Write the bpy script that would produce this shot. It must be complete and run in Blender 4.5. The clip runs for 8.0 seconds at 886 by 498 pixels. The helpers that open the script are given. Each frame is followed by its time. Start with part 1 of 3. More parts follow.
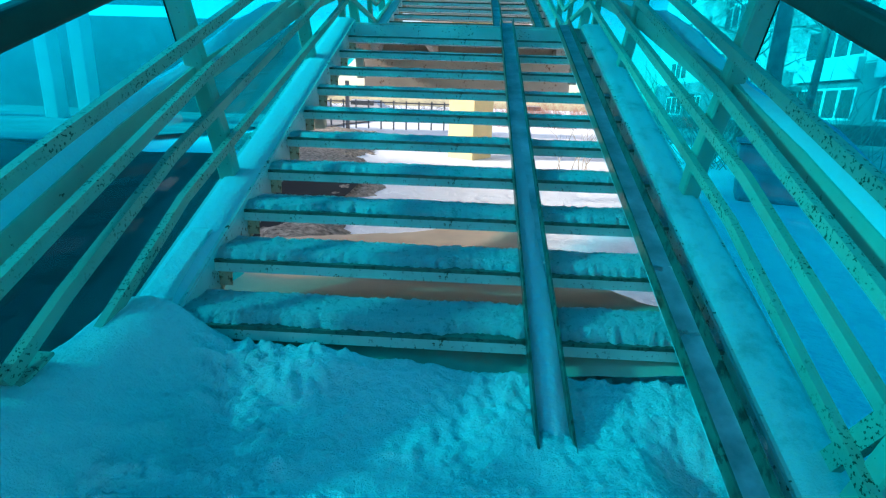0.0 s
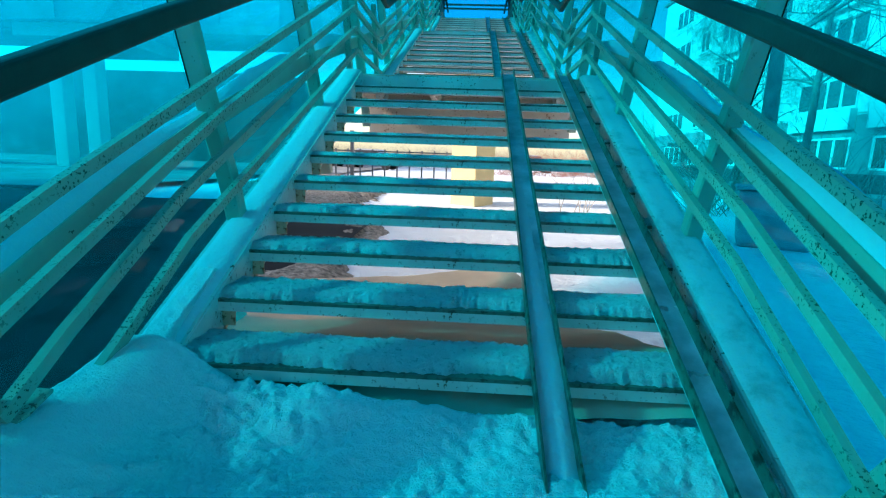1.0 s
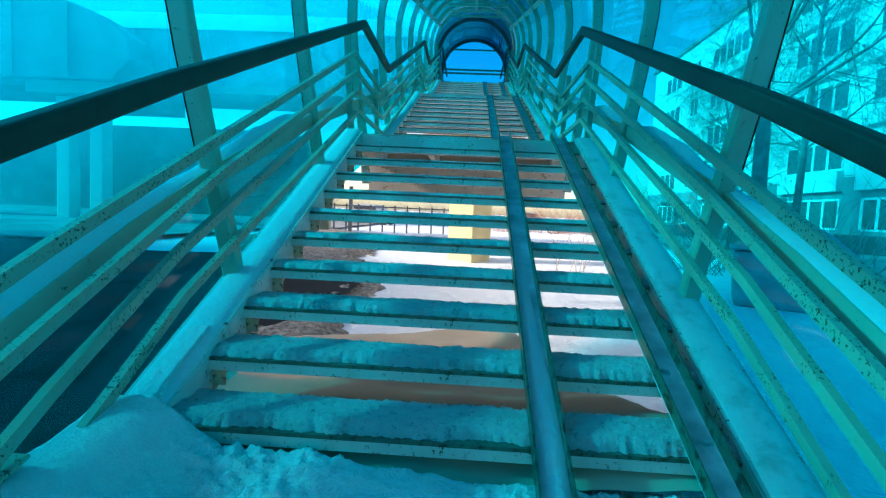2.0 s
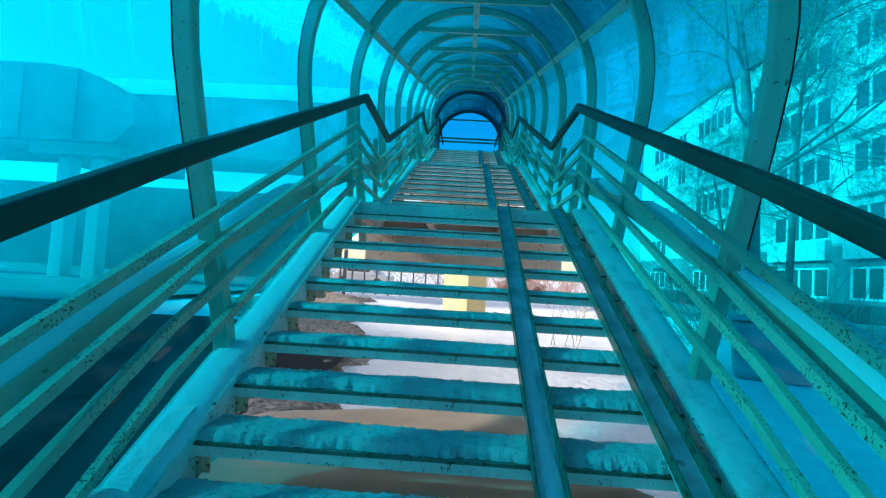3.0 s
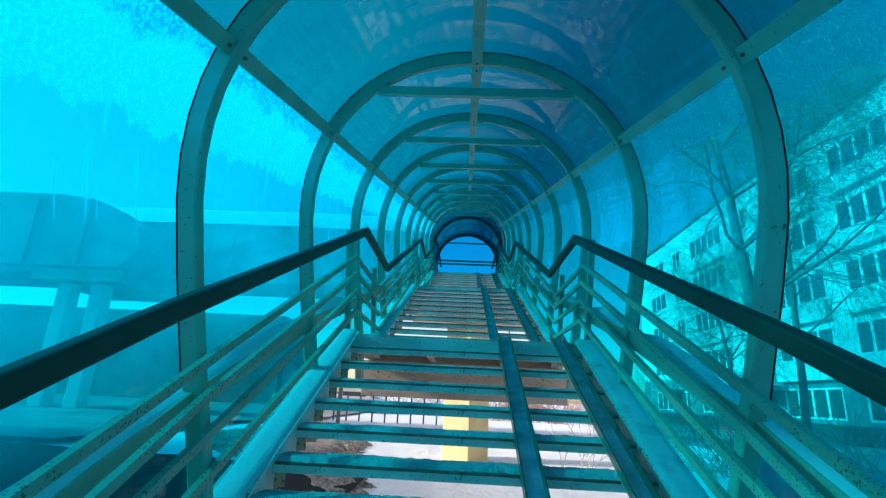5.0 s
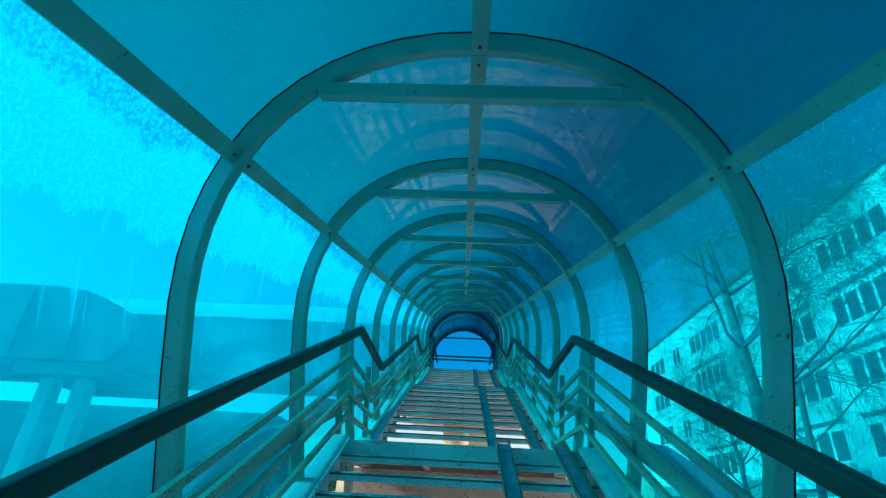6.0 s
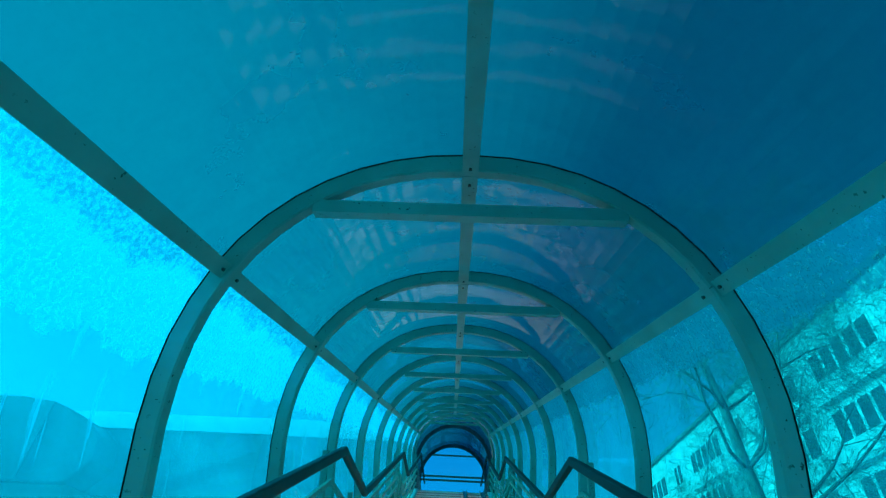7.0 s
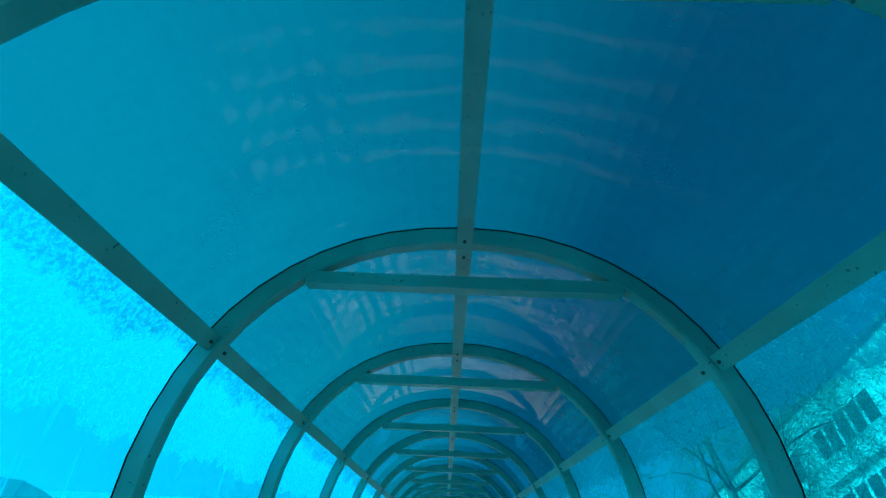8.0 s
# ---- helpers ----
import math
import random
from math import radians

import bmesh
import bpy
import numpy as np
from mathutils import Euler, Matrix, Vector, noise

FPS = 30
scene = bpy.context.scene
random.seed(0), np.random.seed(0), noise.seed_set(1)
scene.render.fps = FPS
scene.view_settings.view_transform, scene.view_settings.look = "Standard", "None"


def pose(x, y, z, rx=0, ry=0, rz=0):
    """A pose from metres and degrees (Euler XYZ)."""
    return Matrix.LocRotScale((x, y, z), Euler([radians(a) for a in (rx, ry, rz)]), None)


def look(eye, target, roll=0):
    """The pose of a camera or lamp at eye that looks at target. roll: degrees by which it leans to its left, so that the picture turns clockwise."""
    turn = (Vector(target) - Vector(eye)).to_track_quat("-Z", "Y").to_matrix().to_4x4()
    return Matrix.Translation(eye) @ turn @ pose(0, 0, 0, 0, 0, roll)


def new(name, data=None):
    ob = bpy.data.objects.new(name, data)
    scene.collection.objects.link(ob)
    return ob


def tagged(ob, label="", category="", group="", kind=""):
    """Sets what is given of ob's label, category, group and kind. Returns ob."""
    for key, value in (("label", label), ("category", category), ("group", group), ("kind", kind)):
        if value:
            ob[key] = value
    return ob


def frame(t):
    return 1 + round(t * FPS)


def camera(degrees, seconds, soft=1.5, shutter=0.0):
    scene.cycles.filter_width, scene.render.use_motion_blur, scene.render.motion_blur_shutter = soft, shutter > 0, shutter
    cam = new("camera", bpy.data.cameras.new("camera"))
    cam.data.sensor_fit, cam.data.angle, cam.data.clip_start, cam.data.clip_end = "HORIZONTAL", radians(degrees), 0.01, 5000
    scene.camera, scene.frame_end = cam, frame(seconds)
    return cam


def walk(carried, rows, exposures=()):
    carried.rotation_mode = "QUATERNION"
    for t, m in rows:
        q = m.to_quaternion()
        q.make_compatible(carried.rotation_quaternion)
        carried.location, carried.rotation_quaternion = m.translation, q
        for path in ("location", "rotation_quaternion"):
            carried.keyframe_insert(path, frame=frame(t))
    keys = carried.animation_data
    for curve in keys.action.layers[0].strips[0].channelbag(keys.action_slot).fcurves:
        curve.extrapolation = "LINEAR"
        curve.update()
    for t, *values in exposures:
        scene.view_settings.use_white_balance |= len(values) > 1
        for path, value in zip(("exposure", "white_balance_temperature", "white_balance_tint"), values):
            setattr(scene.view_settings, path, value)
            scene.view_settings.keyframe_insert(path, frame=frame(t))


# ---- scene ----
cam = camera(81.95, 8.0, soft=1.2)
PATH = [
    (0.0, 0.053, -1.686, 0.950, 74.41, -1.91, 2.86),
    (0.5, 0.058, -1.690, 0.949, 76.32, -1.63, 3.15),
    (1.0, 0.046, -1.698, 0.920, 79.70, -1.94, 3.11),
    (1.5, 0.051, -1.700, 0.923, 82.60, -2.30, 3.07),
    (3.0, -0.006, -1.632, 0.993, 92.90, -3.39, 2.04),
    (3.5, -0.015, -1.615, 1.030, 95.87, -3.45, 1.65),
    (4.0, -0.021, -1.590, 1.059, 98.97, -3.56, 1.57),
    (5.5, -0.026, -1.570, 1.151, 110.90, -2.57, 2.06),
    (6.0, -0.028, -1.563, 1.181, 116.58, -2.96, 1.47),
    (6.5, -0.031, -1.555, 1.209, 122.44, -2.67, 0.98),
    (7.0, -0.039, -1.551, 1.238, 128.61, -2.65, 0.24),
    (7.5, -0.039, -1.548, 1.245, 133.53, -2.53, -0.20),
    (8.0, -0.040, -1.549, 1.255, 136.43, -2.44, -0.47),
]
walk(cam, [(t, pose(x, y, z, a, b, c)) for t, x, y, z, a, b, c in PATH],
     exposures=[(0.0, 0.97), (1.5, 0.92), (4.0, 0.66), (5.5, 0.50), (8.0, 0.45)])

# ---- daylight ----
SUN_FROM = Vector((-0.90, -0.10, 0.42)).normalized()
sun_data = bpy.data.lights.new("sun", "SUN")
sun_data.energy, sun_data.angle, sun_data.color = 3.6, radians(7), (1.0, 0.93, 0.84)
sun = new("sun", sun_data)
sun.matrix_world = look(SUN_FROM * 60, (0, 0, 0))
world = bpy.data.worlds.new("sky")
scene.world = world
world.use_nodes = True
wn = world.node_tree
sky = wn.nodes.new("ShaderNodeTexSky")
sky.sky_type, sky.sun_disc = "NISHITA", False
sky.sun_elevation = math.asin(SUN_FROM.z)
sky.sun_rotation = math.atan2(SUN_FROM.x, SUN_FROM.y)
wn.nodes["Background"].inputs["Strength"].default_value = 0.15
wn.links.new(sky.outputs["Color"], wn.nodes["Background"].inputs["Color"])


# ---- materials ----
def node_mat(name):
    m = bpy.data.materials.new(name)
    m.use_nodes = True
    nt = m.node_tree
    return m, nt, nt.nodes["Principled BSDF"]


def link(nt, a, b):
    nt.links.new(a, b)


def coords(nt, scale=1.0, stretch=(1, 1, 1)):
    geo = nt.nodes.new("ShaderNodeTexCoord")
    mp = nt.nodes.new("ShaderNodeMapping")
    mp.inputs["Scale"].default_value = [scale * s for s in stretch]
    link(nt, geo.outputs["Object"], mp.inputs["Vector"])
    return mp.outputs["Vector"]


def sheet_coords(nt, scale=1.0, stretch=(1, 1, 1)):
    """Object coordinates pushed along by a random amount for each sheet, so that no two are marked alike."""
    tc = nt.nodes.new("ShaderNodeTexCoord")
    info = nt.nodes.new("ShaderNodeObjectInfo")
    push = nt.nodes.new("ShaderNodeVectorMath")
    push.operation = "MULTIPLY_ADD"
    link(nt, info.outputs["Random"], push.inputs[0])
    push.inputs[1].default_value = (0, 37.0, 0)
    link(nt, tc.outputs["Object"], push.inputs[2])
    mp = nt.nodes.new("ShaderNodeMapping")
    mp.inputs["Scale"].default_value = [scale * f for f in stretch]
    link(nt, push.outputs["Vector"], mp.inputs["Vector"])
    return mp.outputs["Vector"]


def noise_tex(nt, vec, scale, detail=4.0, rough=0.55):
    n = nt.nodes.new("ShaderNodeTexNoise")
    n.inputs["Scale"].default_value, n.inputs["Detail"].default_value, n.inputs["Roughness"].default_value = scale, detail, rough
    link(nt, vec, n.inputs["Vector"])
    return n.outputs["Fac"]


def ramp(nt, fac, stops):
    r = nt.nodes.new("ShaderNodeValToRGB")
    els = r.color_ramp.elements
    while len(els) < len(stops):
        els.new(0.5)
    for e, (p, c) in zip(els, stops):
        e.position, e.color = p, (*c, 1) if len(c) == 3 else (c[0], c[0], c[0], 1)
    link(nt, fac, r.inputs["Fac"])
    return r.outputs["Color"]


def mix(nt, fac, a, b):
    m = nt.nodes.new("ShaderNodeMix")
    m.data_type = "RGBA"
    for sock, v in ((m.inputs["Factor"], fac), (m.inputs["A"], a), (m.inputs["B"], b)):
        if isinstance(v, (int, float)):
            sock.default_value = v
        elif isinstance(v, tuple):
            sock.default_value = (*v, 1)
        else:
            link(nt, v, sock)
    return m.outputs["Result"]


def bump(nt, p, height, strength, dist=0.01):
    b = nt.nodes.new("ShaderNodeBump")
    b.inputs["Strength"].default_value, b.inputs["Distance"].default_value = strength, dist
    link(nt, height, b.inputs["Height"])
    link(nt, b.outputs["Normal"], p.inputs["Normal"])


def paint(name, base, dirt, rust, rust_at=0.62, grain=60.0, rough=0.5, patch=3.0, spread=0.44):
    """Brushed-on enamel with grime and speckles of rust."""
    m, nt, p = node_mat(name)
    v = coords(nt)
    big = noise_tex(nt, v, patch, 5)
    small = noise_tex(nt, v, grain, 3, 0.6)
    c = mix(nt, ramp(nt, big, [(0.35, (0,)), (0.75, (0.75,))]), base, dirt)
    spots = nt.nodes.new("ShaderNodeMath")
    spots.operation = "MULTIPLY"
    link(nt, ramp(nt, small, [(rust_at, (0,)), (rust_at + 0.05, (1,))]), spots.inputs[0])
    link(nt, ramp(nt, noise_tex(nt, v, patch * 1.7, 4), [(spread, (0,)), (spread + 0.14, (1,))]), spots.inputs[1])
    c = mix(nt, spots.outputs[0], c, rust)
    link(nt, c, p.inputs["Base Color"])
    p.inputs["Roughness"].default_value = rough
    bump(nt, p, small, 0.25, 0.002)
    return m


def snow(name, tint, dirt, dirt_from, lump=9.0, strength=0.7, dist=0.03, dirt_scale=2.2):
    m, nt, p = node_mat(name)
    v = coords(nt)
    a, b = noise_tex(nt, v, lump, 6, 0.6), noise_tex(nt, v, lump * 9, 4, 0.65)
    d = noise_tex(nt, v, dirt_scale, 6, 0.7)
    c = mix(nt, ramp(nt, d, [(dirt_from, (0,)), (dirt_from + 0.2, (1,))]), tint, dirt)
    link(nt, c, p.inputs["Base Color"])
    p.inputs["Roughness"].default_value = 0.6
    s = nt.nodes.new("ShaderNodeMath")
    s.operation = "MULTIPLY_ADD"
    link(nt, b, s.inputs[0])
    s.inputs[1].default_value = 0.4
    link(nt, a, s.inputs[2])
    bump(nt, p, s.outputs[0], strength, dist)
    return m


def sheet_glass(name, tint, haze, haze_colour, frost=None, streaks=0.0, low_clear=False):
    """Tinted sheet: clear tint, a film of scattering dirt, weak gloss; frost clouds the part above a height of its own."""
    m = bpy.data.materials.new(name)
    m.use_nodes = True
    nt = m.node_tree
    nt.nodes.clear()
    out = nt.nodes.new("ShaderNodeOutputMaterial")
    tr = nt.nodes.new("ShaderNodeBsdfTransparent")
    tr.inputs["Color"].default_value = (*tint, 1)
    tl = nt.nodes.new("ShaderNodeBsdfTranslucent")
    tl.inputs["Color"].default_value = (*haze_colour, 1)
    gl = nt.nodes.new("ShaderNodeBsdfGlossy")
    gl.inputs["Roughness"].default_value = 0.05
    v = sheet_coords(nt)
    wave = nt.nodes.new("ShaderNodeBump")
    wave.inputs["Strength"].default_value, wave.inputs["Distance"].default_value = 0.10, 0.03
    link(nt, noise_tex(nt, v, 3.5, 2, 0.5), wave.inputs["Height"])
    link(nt, wave.outputs["Normal"], gl.inputs["Normal"])
    dirt = noise_tex(nt, v, 1.3, 6, 0.6)
    fac = ramp(nt, dirt, [(0.25, (haze * 0.55,)), (0.8, (min(1.0, haze * 1.5),))])
    if low_clear:
        sep = nt.nodes.new("ShaderNodeSeparateXYZ")
        tc = nt.nodes.new("ShaderNodeTexCoord")
        link(nt, tc.outputs["Object"], sep.inputs[0])
        thin = nt.nodes.new("ShaderNodeMapRange")
        thin.inputs["From Min"].default_value, thin.inputs["From Max"].default_value = 0.35, 0.9
        thin.inputs["To Min"].default_value = 0.04
        link(nt, sep.outputs["Z"], thin.inputs["Value"])
        mul = nt.nodes.new("ShaderNodeMath")
        mul.operation = "MULTIPLY"
        link(nt, fac, mul.inputs[0])
        link(nt, thin.outputs[0], mul.inputs[1])
        fac = mul.outputs[0]
    if frost:
        sep = nt.nodes.new("ShaderNodeSeparateXYZ")
        tc = nt.nodes.new("ShaderNodeTexCoord")
        link(nt, tc.outputs["Object"], sep.inputs[0])
        wob = nt.nodes.new("ShaderNodeMath")
        wob.operation = "MULTIPLY_ADD"
        link(nt, noise_tex(nt, v, 6.0, 9, 0.72), wob.inputs[0])
        wob.inputs[1].default_value = frost[1]
        link(nt, sep.outputs["Z"], wob.inputs[2])
        edge = nt.nodes.new("ShaderNodeMapRange")
        edge.inputs["From Min"].default_value, edge.inputs["From Max"].default_value = frost[0], frost[0] + 0.03
        link(nt, wob.outputs[0], edge.inputs["Value"])
        crystals = ramp(nt, noise_tex(nt, v, 46 if frost[2] > 0.5 else 4, 3, 0.7), [(0.36, (frost[2] * (0.35 if frost[2] > 0.5 else 0.8),)), (0.52, (frost[2],))])
        if len(frost) > 3:
            up = nt.nodes.new("ShaderNodeMath")
            up.operation = "MULTIPLY_ADD"
            link(nt, noise_tex(nt, v, 4.5, 8, 0.7), up.inputs[0])
            up.inputs[1].default_value = 0.35
            link(nt, sep.outputs["Z"], up.inputs[2])
            melt = nt.nodes.new("ShaderNodeMapRange")
            melt.inputs["From Min"].default_value, melt.inputs["From Max"].default_value = frost[3], frost[3] + 0.07
            link(nt, up.outputs[0], melt.inputs["Value"])
            thin_frost = ramp(nt, noise_tex(nt, v, 60, 3, 0.7), [(0.45, (0.05,)), (0.62, (0.5,))])
            crystals = mix(nt, melt.outputs[0], crystals, thin_frost)
        fac = mix(nt, edge.outputs[0], fac, crystals)
        if frost[2] > 0.7:
            link(nt, mix(nt, edge.outputs[0], haze_colour, (0.005, 0.62, 0.98)), tl.inputs["Color"])
    if streaks:
        sv = sheet_coords(nt, 1.0, (26, 26, 0.9))
        st = ramp(nt, noise_tex(nt, sv, 1.0, 2, 0.5), [(0.655, (0,)), (0.68, (streaks,))])
        tz = nt.nodes.new("ShaderNodeTexCoord")
        sz = nt.nodes.new("ShaderNodeSeparateXYZ")
        link(nt, tz.outputs["Object"], sz.inputs[0])
        high = nt.nodes.new("ShaderNodeMapRange")
        high.inputs["From Min"].default_value, high.inputs["From Max"].default_value = 0.75, 1.15
        link(nt, sz.outputs["Z"], high.inputs["Value"])
        run_marks = nt.nodes.new("ShaderNodeMath")
        run_marks.operation = "MULTIPLY"
        link(nt, st, run_marks.inputs[0])
        link(nt, high.outputs[0], run_marks.inputs[1])
        mx = nt.nodes.new("ShaderNodeMath")
        mx.operation = "MAXIMUM"
        link(nt, fac, mx.inputs[0])
        link(nt, run_marks.outputs[0], mx.inputs[1])
        fac = mx.outputs[0]
    a = nt.nodes.new("ShaderNodeMixShader")
    link(nt, fac, a.inputs["Fac"])
    link(nt, tr.outputs[0], a.inputs[1])
    link(nt, tl.outputs[0], a.inputs[2])
    lw = nt.nodes.new("ShaderNodeLayerWeight")
    lw.inputs["Blend"].default_value = 0.5
    pw = nt.nodes.new("ShaderNodeMath")
    pw.operation = "POWER"
    link(nt, lw.outputs["Facing"], pw.inputs[0])
    pw.inputs[1].default_value = 4.0
    fr = nt.nodes.new("ShaderNodeMath")
    fr.operation = "MULTIPLY_ADD"
    link(nt, pw.outputs[0], fr.inputs[0])
    fr.inputs[1].default_value, fr.inputs[2].default_value = 0.40, 0.018
    b = nt.nodes.new("ShaderNodeMixShader")
    link(nt, fr.outputs[0], b.inputs["Fac"])
    link(nt, a.outputs[0], b.inputs[1])
    link(nt, gl.outputs[0], b.inputs[2])
    link(nt, b.outputs[0], out.inputs["Surface"])
    return m


def plain(name, colour, rough=0.6, metal=0.0, vary=0.25, scale=4.0, bumpy=0.2):
    m, nt, p = node_mat(name)
    v = coords(nt)
    n = noise_tex(nt, v, scale, 6, 0.6)
    dark = tuple(c * (1 - vary) for c in colour)
    lite = tuple(min(1, c * (1 + vary * 0.6)) for c in colour)
    link(nt, ramp(nt, n, [(0.3, dark), (0.7, lite)]), p.inputs["Base Color"])
    p.inputs["Roughness"].default_value, p.inputs["Metallic"].default_value = rough, metal
    bump(nt, p, noise_tex(nt, v, scale * 12, 3), bumpy, 0.004)
    return m


RIB = paint("rib_enamel", (0.38, 0.46, 0.37), (0.27, 0.29, 0.22), (0.10, 0.06, 0.03), 0.64, 44, 0.45)
RAIL = paint("rail_enamel", (0.35, 0.39, 0.31), (0.24, 0.28, 0.22), (0.05, 0.035, 0.015), 0.57, 90, 0.5, 3.0, 0.41)
HANDRAIL = plain("handrail_coating", (0.012, 0.028, 0.021), 0.6, 0, 0.4, 9)
STEEL = paint("stair_steel", (0.60, 0.66, 0.63), (0.34, 0.37, 0.33), (0.16, 0.07, 0.03), 0.58, 50, 0.55)
UNDER = paint("stair_underside", (0.60, 0.49, 0.39), (0.46, 0.34, 0.25), (0.22, 0.09, 0.04), 0.58, 40, 0.6)
RUSTY = paint("rusty_bracket", (0.62, 0.43, 0.30), (0.48, 0.27, 0.15), (0.26, 0.11, 0.05), 0.52, 36, 0.8, 9.0)
TRACK = paint("track_steel", (0.11, 0.14, 0.11), (0.05, 0.055, 0.045), (0.03, 0.02, 0.012), 0.50, 30, 0.35, 7.0)
TRACKBED = plain("worn_track_bed", (0.56, 0.61, 0.65), 0.40, 0.0, 0.45, 7)
SNOW = snow("drift_snow", (0.60, 0.64, 0.68), (0.48, 0.52, 0.55), 0.60, 5.0, 0.5, 0.03)
THINSNOW = snow("thin_icy_snow", (0.50, 0.57, 0.60), (0.30, 0.35, 0.35), 0.50, 14.0, 0.6, 0.02, 6.0)
TRODDEN = snow("trodden_snow", (0.93, 0.94, 0.95), (0.30, 0.33, 0.35), 0.66, 18.0, 0.9, 0.042, 16.0)
ICE = snow("tread_ice", (0.86, 0.90, 0.92), (0.18, 0.22, 0.23), 0.55, 42.0, 1.0, 0.06, 26.0)
FIELD = snow("field_snow", (0.85, 0.86, 0.90), (0.66, 0.64, 0.62), 0.55, 0.8, 0.6, 0.2, 0.15)
SOIL = plain("bare_soil", (0.34, 0.285, 0.24), 0.95, 0, 0.9, 16.0, 1.0)
# Near-black base colour with low specular for the ground beside the stair.
ASPHALT = plain("dark_asphalt", (0.013, 0.014, 0.016), 0.7, 0, 0.5, 1.5, 0.4)
ASPHALT.node_tree.nodes["Principled BSDF"].inputs["Specular IOR Level"].default_value = 0.1
CREAM = plain("cream_paint", (0.72, 0.56, 0.27), 0.6, 0, 0.15, 1.5, 0.15)
CONCRETE = plain("grey_concrete", (0.30, 0.30, 0.29), 0.8, 0, 0.3, 0.6, 0.3)
PANEL = plain("facade_panel", (0.70, 0.70, 0.68), 0.8, 0, 0.12, 0.5, 0.15)
FRAME = plain("white_window_frame", (0.78, 0.78, 0.76), 0.5, 0, 0.1, 2)
PANE = plain("dark_window_pane", (0.09, 0.10, 0.11), 0.08, 0, 0.5, 0.4, 0.0)
ROOFING = plain("roof_felt", (0.20, 0.20, 0.21), 0.9, 0, 0.3, 0.8)
BARK = plain("bark", (0.24, 0.21, 0.18), 0.9, 0, 0.5, 6, 0.7)
TWIG = plain("twig_bark", (0.34, 0.30, 0.26), 0.9, 0, 0.4, 6, 0.3)
DARKMETAL = plain("dark_metal", (0.11, 0.12, 0.14), 0.5, 0.3, 0.4, 3)
CARPAINT = plain("grey_car_paint", (0.45, 0.46, 0.48), 0.3, 0.2, 0.1, 2, 0)
RUBBER = plain("rubber", (0.02, 0.02, 0.02), 0.8)
REDTWIG = plain("reddish_twigs", (0.30, 0.12, 0.08), 0.9, 0, 0.4, 6, 0.3)
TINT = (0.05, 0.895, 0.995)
SIDE_L = sheet_glass("tinted_sheet_frosted", TINT, 0.22, (0.0, 0.60, 0.92), (1.74, 0.38, 0.88, 2.00), 0.45, True)
SIDE_R = sheet_glass("tinted_sheet_clear", TINT, 0.14, (0.0, 0.50, 0.64), (1.84, 0.20, 0.60), 0.12, True)
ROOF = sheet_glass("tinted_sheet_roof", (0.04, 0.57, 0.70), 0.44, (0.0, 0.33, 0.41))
# Lighter sheet for the added unseen tube; lets more light onto the foot.
LIGHT_SHEET = sheet_glass("tinted_sheet_unseen_light", (0.08, 0.95, 1.0), 0.08, (0.0, 0.8, 0.95))
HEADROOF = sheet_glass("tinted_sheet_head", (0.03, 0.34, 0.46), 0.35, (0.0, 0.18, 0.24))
END = sheet_glass("tinted_sheet_end", (0.06, 0.74, 1.0), 0.03, (0.0, 0.5, 0.9))


# ---- mesh tools ----
def part(name, bm, material, parent=None, label="", smooth=False, bevel=0.0):
    """Links a bmesh as one mesh object, under a thing where one is given."""
    me = bpy.data.meshes.new(name)
    bmesh.ops.recalc_face_normals(bm, faces=bm.faces)
    bm.to_mesh(me)
    bm.free()
    me.materials.append(material)
    if smooth:
        for poly in me.polygons:
            poly.use_smooth = True
    ob = new(name, me)
    if parent:
        ob.parent = parent
    if label:
        tagged(ob, label)
    if bevel:
        mod = ob.modifiers.new("bevel", "BEVEL")
        mod.width, mod.segments = bevel, 2
    return ob


def thing(name, label, category, group="", kind=""):
    return tagged(new(name), label, category, group, kind)


def add_box(bm, x0, x1, y0, y1, z0, z1):
    vs = [bm.verts.new((x, y, z)) for x in (x0, x1) for y in (y0, y1) for z in (z0, z1)]
    for f in ((0, 1, 3, 2), (4, 6, 7, 5), (0, 4, 5, 1), (2, 3, 7, 6), (0, 2, 6, 4), (1, 5, 7, 3)):
        bm.faces.new([vs[i] for i in f])


def box(x0, x1, y0, y1, z0, z1):
    bm = bmesh.new()
    add_box(bm, x0, x1, y0, y1, z0, z1)
    return bm


def sweep(bm, pts, section, side=Vector((1, 0, 0)), closed=False):
    """Sweeps a section of (sideways, upward) offsets along pts, mitred; side is the section's sideways axis."""
    pts = [Vector(p) for p in pts]
    rings = []
    for i, p in enumerate(pts):
        a = (p - pts[i - 1]).normalized() if i else None
        b = (pts[i + 1] - p).normalized() if i < len(pts) - 1 else None
        d = (a + b).normalized() if a and b else (a or b)
        k = 1.0 / max(0.5, d.dot(a or b))
        s = (side - d * side.dot(d)).normalized()
        u = s.cross(d).normalized()
        if u.z < 0 and abs(u.z) > 1e-6:
            u = -u
        rings.append([bm.verts.new(p + s * o[0] + u * o[1] * k) for o in section])
    n = len(section)
    for r, q in zip(rings, rings[1:]):
        for j in range(n):
            bm.faces.new((r[j], r[(j + 1) % n], q[(j + 1) % n], q[j]))
    bm.faces.new(rings[0])
    bm.faces.new(rings[-1])


def rect(w, h):
    return [(-w / 2, -h / 2), (w / 2, -h / 2), (w / 2, h / 2), (-w / 2, h / 2)]


